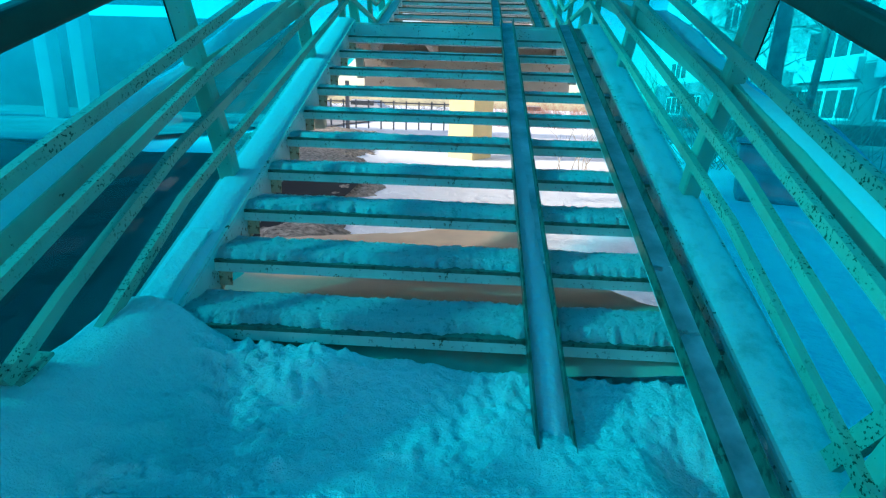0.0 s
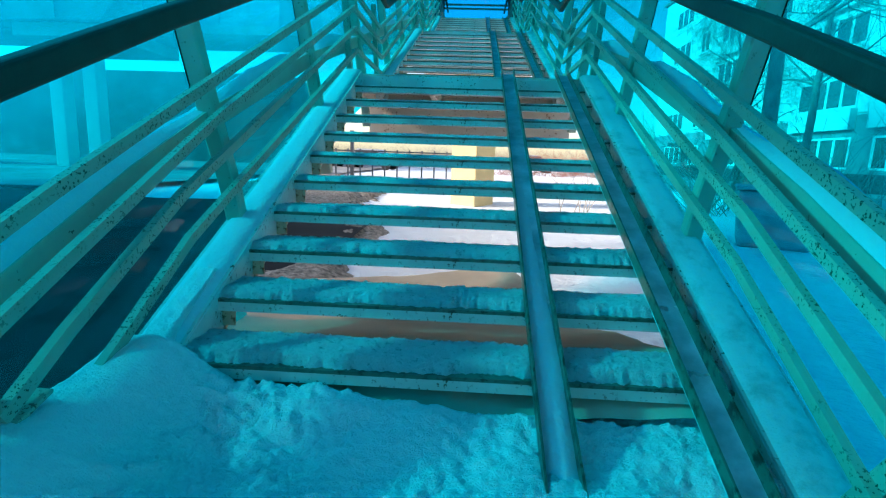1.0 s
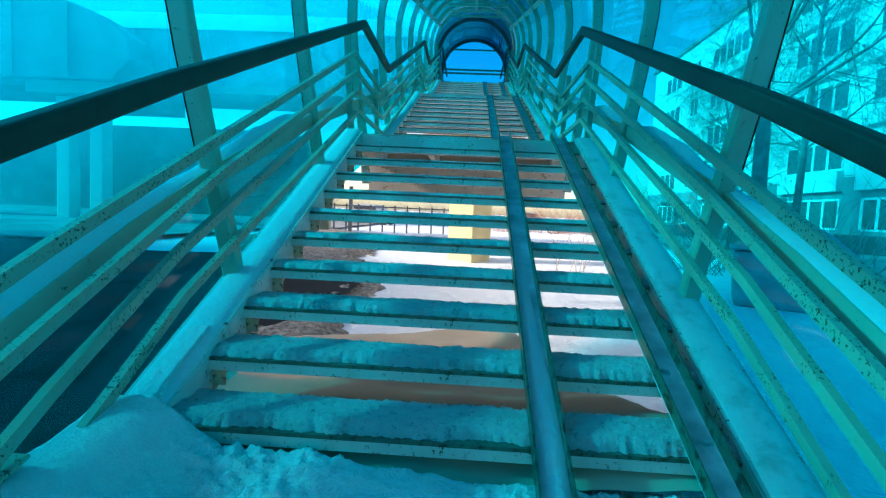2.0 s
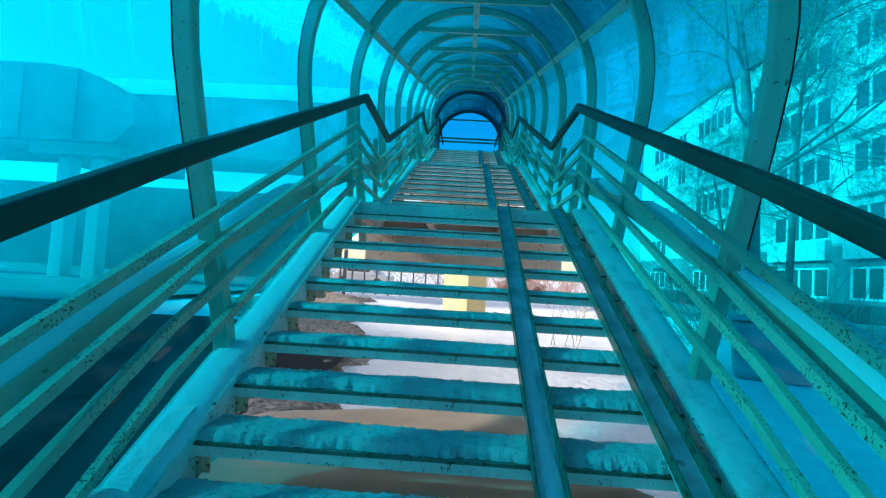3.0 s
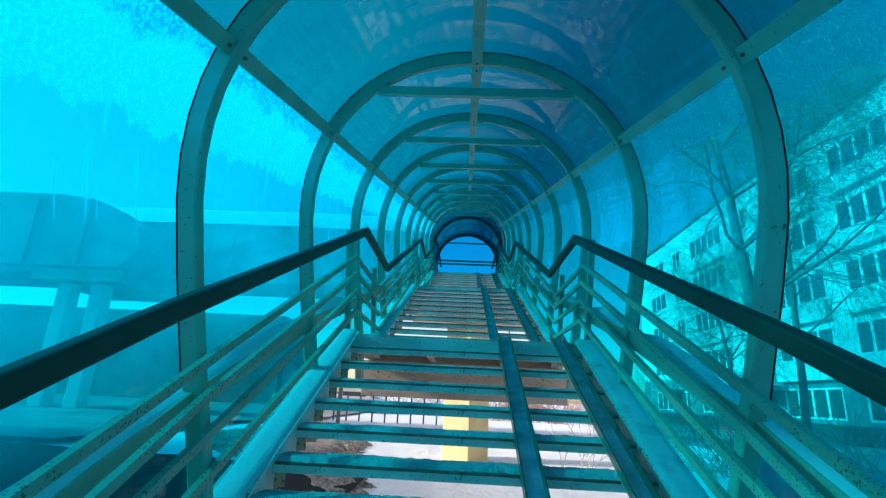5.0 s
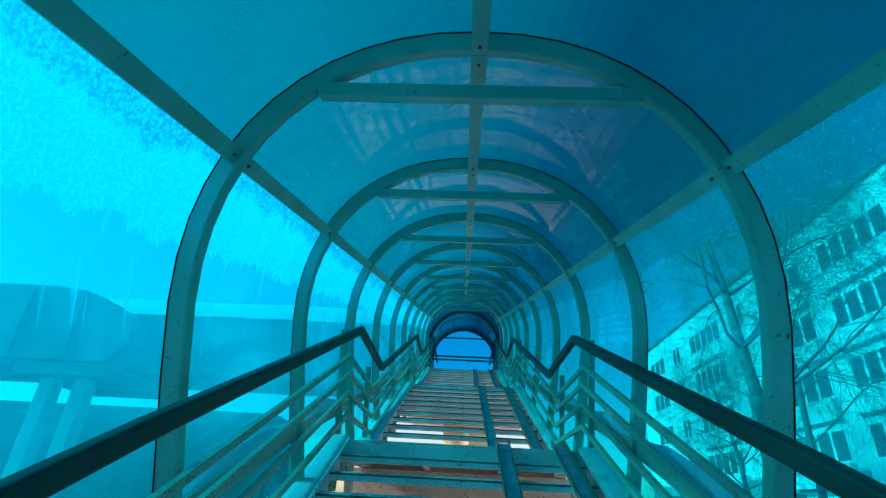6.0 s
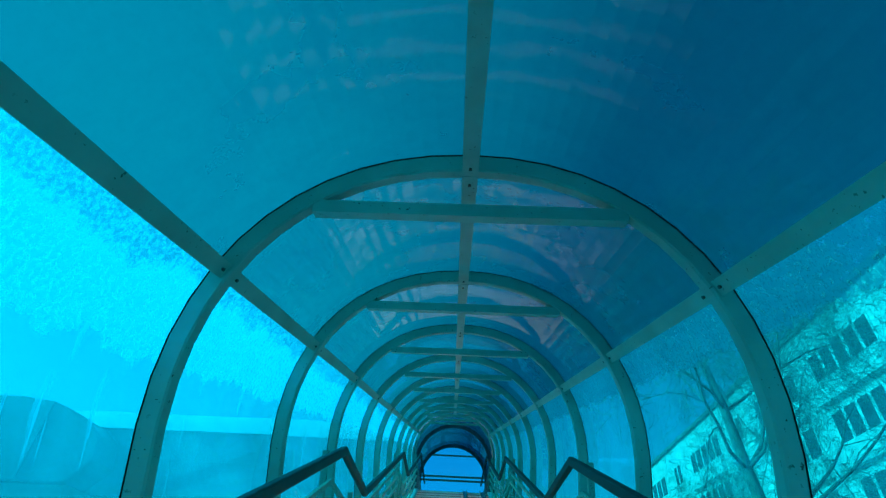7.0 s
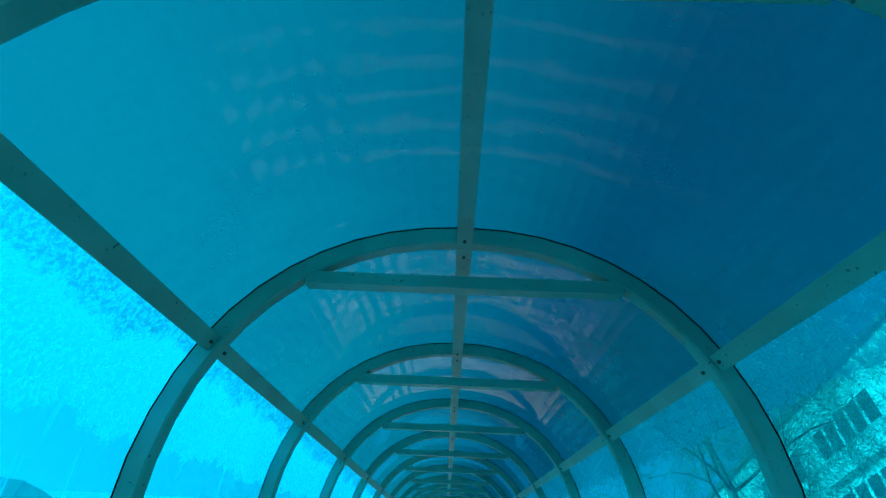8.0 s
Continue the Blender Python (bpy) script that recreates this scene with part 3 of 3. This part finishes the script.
def sheet(s0, s1, kind):
    bm = bmesh.new()
    prof = []
    R = RAD + 0.05
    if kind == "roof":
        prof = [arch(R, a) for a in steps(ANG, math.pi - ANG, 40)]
    else:
        sx = -1 if kind == "left" else 1
        prof = [(sx * (FOOT + 0.05), -0.7 if s0 < -0.1 else -0.15), (sx * (FOOT + 0.065), 0.1), (sx * (FOOT + 0.11), 0.55), (sx * (R - 0.012), 1.0)]
        prof += [(sx * x, v) for x, v in (arch(R, a) for a in steps(0, ANG, 14))]
    rows = [[bm.verts.new((x, s, v)) for x, v in prof] for s in (0, s1 - s0)]
    for j in range(len(prof) - 1):
        bm.faces.new((rows[0][j], rows[0][j + 1], rows[1][j + 1], rows[1][j]))
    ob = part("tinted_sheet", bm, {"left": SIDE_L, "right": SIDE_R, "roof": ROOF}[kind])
    mod = ob.modifiers.new("thickness", "SOLIDIFY")
    mod.thickness, mod.offset = 0.004, 0
    o = on_tube(s0, 0, 0)
    ob.matrix_world = Matrix(((1, 0, 0, o.x), (0, AX.y, UP.y, o.y), (0, AX.z, UP.z, o.z), (0, 0, 0, 1)))
    label = {"left": "turquoise translucent sheet with frost along its top", "right": "turquoise translucent wall sheet, dusty and scratched", "roof": "darker turquoise curved roof sheet, dirty"}[kind]
    return tagged(ob, label, "sheet", "tinted sheets")


edges = [-4.2] + RIB_S
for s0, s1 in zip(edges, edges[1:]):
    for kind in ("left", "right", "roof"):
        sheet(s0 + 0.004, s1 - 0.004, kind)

# ---- unseen level tube, added behind the foot to tint and brighten its light ----
BACK_Y, BACK_Z = -3.05, -0.25
for kind, mat in (("left", LIGHT_SHEET), ("right", LIGHT_SHEET), ("roof", LIGHT_SHEET)):
    bm = bmesh.new()
    R = RAD + 0.05
    if kind == "roof":
        prof = [(R * math.cos(a), SPRING + R * math.sin(a)) for a in steps(ANG, math.pi - ANG, 24)]
    else:
        sx = -1 if kind == "left" else 1
        prof = [(sx * R, -0.3), (sx * R, 0.9)] + [(sx * R * math.cos(a), SPRING + R * math.sin(a)) for a in steps(0, ANG, 10)]
    rows = [[bm.verts.new((x, y, v)) for x, v in prof] for y in (0, -5.0)]
    for j in range(len(prof) - 1):
        bm.faces.new((rows[0][j], rows[0][j + 1], rows[1][j + 1], rows[1][j]))
    ob = part("entrance_sheet", bm, mat)
    ob.location = (0, BACK_Y, BACK_Z + 0.35)
    mod = ob.modifiers.new("thickness", "SOLIDIFY")
    mod.thickness, mod.offset = 0.004, 0
    tagged(ob, "turquoise translucent sheet of the unseen tube added to tint the light", "sheet", "tinted sheets")
for y in (-3.1, -5.5, -8.0):
    root = thing("unseen_tube_rib", "pale green arched rib of the added unseen tube", "arch rib", "entrance ribs")
    pts = [Vector((x, y, v + 0.1)) for x, v in rib_profile()]
    bm = bmesh.new()
    rings = []
    for i, p in enumerate(pts):
        d = (pts[min(i + 1, len(pts) - 1)] - pts[max(i - 1, 0)]).normalized()
        nrm = d.cross(Vector((0, 1, 0))).normalized()
        rings.append([bm.verts.new(p + Vector((0, o[0], 0)) + nrm * o[1]) for o in RIB_SEC])
    for r, q in zip(rings, rings[1:]):
        for j in range(len(RIB_SEC)):
            bm.faces.new((r[j], r[(j + 1) % len(RIB_SEC)], q[(j + 1) % len(RIB_SEC)], q[j]))
    part("arch", bm, RIB, root)
walkway = part("floor", grid_sheet(steps(-1.3, 1.3, 30), steps(-9, -3.15, 50), lambda x, y: 0.0 + 0.03 * fbm(x, y, 2.2, 2)), TRODDEN, smooth=True)
tagged(walkway, "trodden snow on the added unseen tube's floor", "floor", kind="structure")

# ---- level tube at the head of the stair ----
HEAD_Y, HEAD_Z, END_Y, HEAD_R = 15.5, 6.10, 17.55, 1.17


def head_ring(y, label):
    root = thing("end_ring", label, "arch rib", "end rings")
    bm = bmesh.new()
    pts = [Vector((-HEAD_R, y, Z3))] + [Vector((HEAD_R * math.cos(a), y, HEAD_Z + HEAD_R * math.sin(a))) for a in steps(math.pi, 0, 24)] + [Vector((HEAD_R, y, Z3))]
    rings = []
    for i, p in enumerate(pts):
        d = (pts[min(i + 1, len(pts) - 1)] - pts[max(i - 1, 0)]).normalized()
        nrm = d.cross(Vector((0, 1, 0))).normalized()
        rings.append([bm.verts.new(p + Vector((0, o[0], 0)) + nrm * o[1]) for o in rect(0.08, 0.11)])
    for r, q in zip(rings, rings[1:]):
        for j in range(4):
            bm.faces.new((r[j], r[(j + 1) % 4], q[(j + 1) % 4], q[j]))
    bm.faces.new(rings[0])
    bm.faces.new(rings[-1])
    part("arch", bm, DARKMETAL, root)
    return root


head_ring(HEAD_Y, "dark arched ring where the tube turns level")
far_ring = head_ring(END_Y, "arched end ring with bars before the open sky")
part("tie_bar", bar([(-0.82, END_Y, 6.92), (0.82, END_Y, 6.92)], 0.05, 0.05, Vector((0, 1, 0))), RIB, far_ring)
part("guard_bar", bar([(-HEAD_R, END_Y, 6.20), (HEAD_R, END_Y, 6.20)], 0.05, 0.06, Vector((0, 1, 0))), RIB, far_ring)
part("guard_bar", bar([(-HEAD_R, END_Y, 6.07), (HEAD_R, END_Y, 6.07)], 0.05, 0.06, Vector((0, 1, 0))), RIB, far_ring)
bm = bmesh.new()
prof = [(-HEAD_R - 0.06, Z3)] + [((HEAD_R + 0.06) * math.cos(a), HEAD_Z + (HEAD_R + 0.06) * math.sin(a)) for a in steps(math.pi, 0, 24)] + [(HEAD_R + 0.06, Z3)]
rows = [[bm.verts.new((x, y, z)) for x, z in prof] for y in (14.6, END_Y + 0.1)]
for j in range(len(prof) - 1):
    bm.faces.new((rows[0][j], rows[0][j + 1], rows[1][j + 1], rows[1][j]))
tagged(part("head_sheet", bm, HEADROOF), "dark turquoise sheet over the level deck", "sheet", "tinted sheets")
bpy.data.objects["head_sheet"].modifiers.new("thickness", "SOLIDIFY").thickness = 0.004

wall = part("head_wall", box(-HEAD_R - 0.06, HEAD_R + 0.06, END_Y + 0.12, END_Y + 0.13, Z3, 7.5), END)
tagged(wall, "blue translucent end wall of the level deck", "sheet", "tinted sheets")

# ---- pillar under the upper landing ----
pillar = thing("support_pillar", "round cream-painted concrete pillar carrying the stair", "pillar")
bm = box(-0.36, 0.36, -0.36, 0.36, -0.6, 2.9)
bmesh.ops.transform(bm, matrix=pose(0.1, 10.3, 0, 0, 0, 52), verts=bm.verts)
part("shaft", bm, CREAM, pillar, bevel=0.02)
part("cross_head", box(-1.1, 1.3, 9.8, 10.8, 2.75, 3.17), UNDER, pillar, "tan cross head", bevel=0.02)


# ---- apartment building ----
RENDER = plain("dull_render", (0.24, 0.25, 0.26), 0.85, 0, 0.3, 0.5, 0.3)
PLINTH = plain("dark_plinth", (0.07, 0.075, 0.08), 0.85, 0, 0.3, 0.6, 0.3)
def apartment_building():
    root = thing("apartment_building", "five-storey pale panel apartment house with rows of windows", "building")
    x, y0, y1, top = 18.4, 6.0, 52.0, 16.0
    part("wall", box(x, x + 12, y0, y1, -1.0, top - 0.22), PANEL, root)
    part("roof", box(x - 0.25, x + 12.2, y0 - 0.2, y1 + 0.2, top - 0.22, top), ROOFING, root, "flat roof with dark felt edge")
    bays = [(7.0, 10.0, 3), (12.0, 16.4, 4), (18.3, 23.2, 5), (24.6, 29.2, 4), (31.0, 32.6, 2), (34.4, 39.6, 5), (41.6, 43.2, 2), (45.2, 48.8, 3)]
    for a0, a1, n in bays:
        w = a1 - a0
        for floor in range(5):
            z = 0.95 + 2.96 * floor
            win = part("window", box(x - 0.05, x + 0.02, a0, a1, z, z + 1.55), FRAME, root)
            for k in range(n):
                a = a0 + 0.1 + (w - 0.1) * k / n
                part("pane", box(x - 0.058, x - 0.03, a, a + (w - 0.1) / n - 0.2, z + 0.1, z + 1.45), PANE, win)
            if n > 3 and floor:
                part("balcony", box(x - 0.35, x, a0 - 0.1, a1 + 0.1, z - 1.05, z - 0.06), PANEL, root, "pale balcony parapet")
            elif n == 2:
                part("sill", box(x - 0.14, x - 0.05, a0 - 0.05, a1 + 0.05, z - 0.07, z), FRAME, win)
    for z in (3.6, 6.55, 9.5, 12.45):
        part("joint", box(x - 0.012, x + 0.02, y0, y1, z, z + 0.05), CONCRETE, root)
    part("plinth", box(x - 0.1, x, y0, y1, -1, 0.75), PLINTH, root, "dark weathered plinth")
    part("ground_floor", box(x - 0.03, x, y0, y1, 0.75, 3.55), RENDER, root, "dull grey rendered ground floor")
    for yy in (30.0, 44.0):
        part("porch", box(x - 2.0, x, yy - 1.2, yy + 0.6, 2.4, 2.65), CONCRETE, root, "concrete porch roof")
    return root


apartment_building()


# ---- footbridge that the stair leads up to ----
BRIDGE = plain("bridge_sheet", (0.20, 0.27, 0.32), 0.35, 0, 0.3, 0.5, 0.1)


def footbridge():
    root = thing("footbridge", "covered footbridge on twin-legged piers, snow along its roof", "footbridge")
    root.location.z = 0.45
    x0, x1, ya, yb = -75.0, -1.6, 18.9, 22.3
    part("deck", box(x0, x1, ya, yb, 4.87, 5.2), CONCRETE, root)
    bm = bmesh.new()
    prof = [(ya, 5.2), (ya, 7.15)] + [(20.6 - 1.7 * math.cos(a), 7.15 + 1.15 * math.sin(a)) for a in steps(0.0, math.pi, 16)] + [(yb, 7.15), (yb, 5.2)]
    rows = [[bm.verts.new((x, y, z)) for y, z in prof] for x in (x0, x1)]
    for j in range(len(prof) - 1):
        bm.faces.new((rows[0][j], rows[0][j + 1], rows[1][j + 1], rows[1][j]))
    part("cladding", bm, BRIDGE, root)
    bm = bmesh.new()
    prof = [(20.6 - 1.78 * math.cos(a), 7.15 + 1.24 * math.sin(a) + 0.05) for a in steps(0.10, math.pi - 0.10, 14)]
    rows = [[bm.verts.new((x, y, z + 0.06 * fbm(x, y, 0.7))) for y, z in prof] for x in steps(x0, x1, 60)]
    for a, b in zip(rows, rows[1:]):
        for j in range(len(prof) - 1):
            bm.faces.new((a[j], a[j + 1], b[j + 1], b[j]))
    part("roof_snow", bm, FIELD, root, "bright snow on the roof", smooth=True)
    for k in range(30):
        x = x1 - 1.2 - 2.4 * k
        part("rib", box(x - 0.05, x + 0.05, ya - 0.06, ya, 5.2, 7.2), BRIDGE, root)
    part("rail", box(x0, x1, ya - 0.10, ya - 0.06, 6.15, 6.23), BRIDGE, root)
    bm = bmesh.new()
    prof = [(-34.0, 4.87), (-13.7, 4.87), (-12.9, 5.7), (-13.1, 6.6), (-13.8, 7.15), (-14.6, 7.5), (-15.4, 7.78), (-16.8, 7.95), (-34.0, 8.1)]
    rows = [[bm.verts.new((x, y, z)) for x, z in prof] for y in (17.4, 18.88)]
    for j in range(len(prof)):
        bm.faces.new((rows[0][j], rows[0][(j + 1) % len(prof)], rows[1][(j + 1) % len(prof)], rows[1][j]))
    bm.faces.new(rows[0])
    bm.faces.new(list(reversed(rows[1])))
    part("stair_head", bm, BRIDGE, root, "dusky rounded hood over the far stair head", bevel=0.08)
    for k in range(8):
        x = -15.4 - 2.2 * k
        part("rib", box(x - 0.04, x + 0.04, 17.34, 17.40, 5.0, 7.75), BRIDGE, root)
    for k in range(5):
        x = -15.35 - 13.5 * k
        part("pier_cap", box(x - 1.85, x + 1.85, 17.5, 22.2, 4.35, 4.866), CONCRETE, root, bevel=0.05)
        for o in (-0.68, 0.68):
            part("column", box(x + o - 0.27, x + o + 0.27, 17.9, 18.5, -1.0, 4.346), PANEL, root, bevel=0.04)
    return root


footbridge()


# ---- trees ----
def tube_into(bm, a, b, ra, rb, n):
    d = (b - a)
    if d.length < 1e-5:
        return
    d.normalize()
    u = d.orthogonal().normalized()
    w = d.cross(u)
    rings = [[bm.verts.new(p + (u * math.cos(2 * math.pi * k / n) + w * math.sin(2 * math.pi * k / n)) * r) for k in range(n)] for p, r in ((a, ra), (b, rb))]
    for k in range(n):
        bm.faces.new((rings[0][k], rings[0][(k + 1) % n], rings[1][(k + 1) % n], rings[1][k]))


def limb(bms, rng, p, d, length, r, depth, droop):
    """Grows a limb in short joints and sends off side shoots; thin shoots go to the twig mesh."""
    joints = 6 if depth < 2 else 5
    for i in range(joints):
        f = i / joints
        r0, r1 = r * (1 - 0.8 * f), r * (1 - 0.8 * (f + 1 / joints))
        jitter = Vector((rng.gauss(0, 1), rng.gauss(0, 1), rng.gauss(0, 0.7))) * (0.10 + 0.06 * depth)
        d = (d + jitter + Vector((0, 0, -droop * f * depth + 0.05 * (depth < 2)))).normalized()
        q = p + d * (length / joints)
        tube_into(bms[min(depth, 2)], p, q, max(r0, 0.0030), max(r1, 0.0020), 8 if depth == 0 else 5 if depth == 1 else 3)
        if depth < 4 and i > (1 if depth == 0 else 0):
            for _ in range((2, 2, 3, 1)[depth]):
                side = d.orthogonal().normalized()
                side.rotate(Matrix.Rotation(rng.uniform(0, 6.28), 3, d))
                nd = (d * rng.uniform(0.4, 0.9) + side * rng.uniform(0.6, 1.0)).normalized()
                limb(bms, rng, q, nd, length * rng.uniform(0.38, 0.62), max(r1 * 0.55, 0.0042), depth + 1, droop)
        p = q
    return p


def tree(x, y, height, r, seed, label, lean=(0, 0), droop=0.10):
    rng = random.Random(seed)
    root = thing("tree", label, "tree", "bare trees")
    bms = [bmesh.new(), bmesh.new(), bmesh.new()]
    base = Vector((x, y, GROUND - 0.1))
    top = base
    d = Vector((lean[0], lean[1], 1)).normalized()
    n = 9
    for i in range(n):
        f = i / n
        d = (d + Vector((rng.gauss(0, 0.05), rng.gauss(0, 0.05), 0.05))).normalized()
        q = top + d * (height / n)
        tube_into(bms[0], top, q, r * (1 - 0.85 * f) + (0.06 if i == 0 else 0), r * (1 - 0.85 * (f + 1 / n)), 12)
        if i >= 2:
            for _ in range(3):
                a = rng.uniform(0, 6.28)
                nd = Vector((math.cos(a), math.sin(a), rng.uniform(0.35, 0.9))).normalized()
                limb(bms, rng, q, nd, height * rng.uniform(0.28, 0.42) * (1 - 0.5 * f), r * (1 - 0.8 * f) * 0.33, 1, droop)
        top = q
    part("trunk", bms[0], BARK, root, "rough grey-brown trunk", smooth=True)
    part("limbs", bms[1], BARK, root, smooth=True)
    part("crown", bms[2], TWIG, root, "dense bare hanging twigs")
    return root


tree(4.95, 7.2, 9.5, 0.15, 4, "large bare birch with hanging twigs beside the stair")
tree(7.9, 11.2, 9.5, 0.11, 21, "slender bare birch before the apartment house", (0.05, -0.05), 0.14)
tree(10.5, 6.5, 8.0, 0.12, 9, "bare birch before the apartment house")
tree(12.0, 22.0, 8.0, 0.15, 12, "bare tree by the apartment house")


def shrub(x, y, h, n, seed, mat, label, spread=0.5):
    rng = random.Random(seed)
    bm = bmesh.new()
    for _ in range(n):
        a = rng.uniform(0, 6.28)
        p = Vector((x + rng.gauss(0, spread * 0.3), y + rng.gauss(0, spread * 0.3), ground_height(x, y) - 0.05))
        d = Vector((math.cos(a) * spread * 0.6, math.sin(a) * spread * 0.6, 1)).normalized()
        for k in range(4):
            d = (d + Vector((rng.gauss(0, 0.16), rng.gauss(0, 0.16), 0))).normalized()
            q = p + d * h / 4
            tube_into(bm, p, q, 0.012 * (1 - k / 5), 0.012 * (1 - (k + 1) / 5), 3)
            if k:
                e = (d + Vector((rng.gauss(0, 0.5), rng.gauss(0, 0.5), 0.1))).normalized()
                tube_into(bm, q, q + e * h * 0.3, 0.006, 0.002, 3)
            p = q
    return tagged(part("shrub", bm, mat), label, "shrub", "bare shrubs")


shrub(1.9, 7.9, 1.0, 5, 3, TWIG, "thin bare sapling standing in the snow", 0.4)
shrub(2.4, 8.8, 0.9, 4, 5, TWIG, "thin bare sapling standing in the snow", 0.4)
for i, (x, y) in enumerate(((5.2, 9.5), (6.6, 12.0), (7.4, 8.4), (8.6, 14.5), (4.6, 12.5))):
    shrub(x, y, 2.1, 34, 60 + i, TWIG, "bare twiggy bush standing in the snow", 1.5)
for i, (x, y) in enumerate(((2.6, 34), (4.2, 36), (6.0, 33), (7.6, 37), (9.2, 35), (11.0, 38))):
    shrub(x, y, 2.0, 70, 20 + i, REDTWIG, "dense reddish bare bush behind the stair", 1.8)
for i, (x, y) in enumerate(((-14, 44), (-11, 46), (-8, 45), (-5, 47), (-2, 46), (-18, 42))):
    shrub(x, y, 2.6, 60, 40 + i, TWIG, "far bare grey bush at the roadside", 2.2)


# ---- fence, cars, container ----
def fence():
    root = thing("fence", "dark steel fence along the far roadside", "fence")
    for k in range(14):
        x = -8.6 + 0.62 * k
        part("post", box(x - 0.035, x + 0.035, 24.0, 24.07, -0.4, 1.15), DARKMETAL, root)
    part("rail", box(-8.6, -0.5, 24.01, 24.06, 1.02, 1.08), DARKMETAL, root)
    for x, y in ((-3.6, 14.0), (-5.2, 13.2)):
        part("post", box(x - 0.05, x + 0.05, y, y + 0.1, -0.3, 1.6), DARKMETAL, root, "stout dark post")
    return root


fence()


def car(x, y, turn, mat, label):
    root = thing("parked_car", label, "car", "parked cars")
    root.matrix_world = pose(x, y, GROUND, 0, 0, turn)
    bm = bmesh.new()
    prof = [(-2.1, 0.35), (-2.1, 0.85), (-1.25, 0.98), (-0.65, 1.45), (0.9, 1.48), (1.6, 1.0), (2.1, 0.9), (2.1, 0.35)]
    ends = [[bm.verts.new((yy * (0.82 if z > 1.2 else 1.0), xx, z)) for xx, z in prof] for yy in (-0.85, 0.85)]
    n = len(prof)
    for j in range(n):
        bm.faces.new((ends[0][j], ends[0][(j + 1) % n], ends[1][(j + 1) % n], ends[1][j]))
    bm.faces.new(ends[0])
    bm.faces.new(list(reversed(ends[1])))
    part("body", bm, mat, root, bevel=0.06)
    for sx in (-1, 1):
        part("side_window", box(sx * 0.80 - 0.03, sx * 0.80 + 0.03, -0.7, 1.0, 1.02, 1.36), PANE, root)
        for yy in (-1.35, 1.35):
            bm = bmesh.new()
            bmesh.ops.create_cone(bm, cap_ends=True, segments=20, radius1=0.33, radius2=0.33, depth=0.22, matrix=pose(sx * 0.78, yy, 0.33, 0, 90, 0))
            part("wheel", bm, RUBBER, root)
    return root


car(-7.2, 36.0, 80, CARPAINT, "pale grey car parked beyond the fence")
car(-11.5, 37.0, 85, CARPAINT, "pale grey car parked in the snow")
car(5.0, 42.0, 95, CARPAINT, "pale grey car parked behind bushes")


BINMETAL = plain("grey_blue_metal", (0.30, 0.33, 0.37), 0.6, 0.1, 0.4, 3)


def container():
    root = thing("rubbish_container", "grey steel rubbish container standing in snow", "container")
    root.matrix_world = pose(4.3, 5.6, GROUND - 0.05, 0, 0, -25)
    bm = box(-0.5, 0.5, -0.4, 0.4, 0.08, 0.86)
    for v in bm.verts:
        if v.co.z < 0.5:
            v.co.x *= 0.88
            v.co.y *= 0.88
    part("body", bm, BINMETAL, root, bevel=0.06)
    part("lid", box(-0.53, 0.53, -0.43, 0.43, 0.865, 0.92), BINMETAL, root, bevel=0.02)
    return root


container()
# Unseen house-sized block, added only to cast shade over the lower stair.
shade_block = thing("shade_block", "unseen grey block added to shade the lower stair", "building")
part("wall", box(-32, -18, -30, 6.3, -1, 8.2), CONCRETE, shade_block)
part("roof", box(-32.3, -17.7, -30.3, 6.6, 8.2, 8.45), ROOFING, shade_block, "flat top of the unseen shading block")
low = part("low_building", box(-80, -14, 38, 46, -1, 6.6), CONCRETE)
bpy.data.objects["low_building"].data.materials[0] = plain("weathered_render", (0.24, 0.25, 0.26), 0.9, 0, 0.4, 0.3)
tagged(low, "long low grey building far beyond the road", "building")

# ---- snow lying along the base beams ----
for sx in (-1, 1):
    bm = bmesh.new()
    rows = []
    for y in steps(-1.6, 15.0, 150):
        (ya, za), (yb, zb) = next(((a, b) for a, b in zip(BEAM_LINE, BEAM_LINE[1:]) if a[0] <= y <= b[0]))
        z = za + (zb - za) * (y - ya) / (yb - ya) + 0.048
        bay = ((y - 0.72) / 1.585) % 1.0
        h = (0.015 + 0.085 * math.sin(math.pi * min(1.0, bay * 1.05)) ** 1.5) * (0.8 + 0.4 * fbm(y, sx, 1.3))
        rows.append([bm.verts.new((sx * (1.178 + 0.07 * j / 5), y, z + h * (j / 5) ** 0.6)) for j in range(6)])
    for a, b in zip(rows, rows[1:]):
        for j in range(5):
            bm.faces.new((a[j], a[j + 1], b[j + 1], b[j]))
    tagged(part("beam_snow", bm, SNOW, smooth=True), "bright snow wedged along the base beam", "snow", kind="stuff")
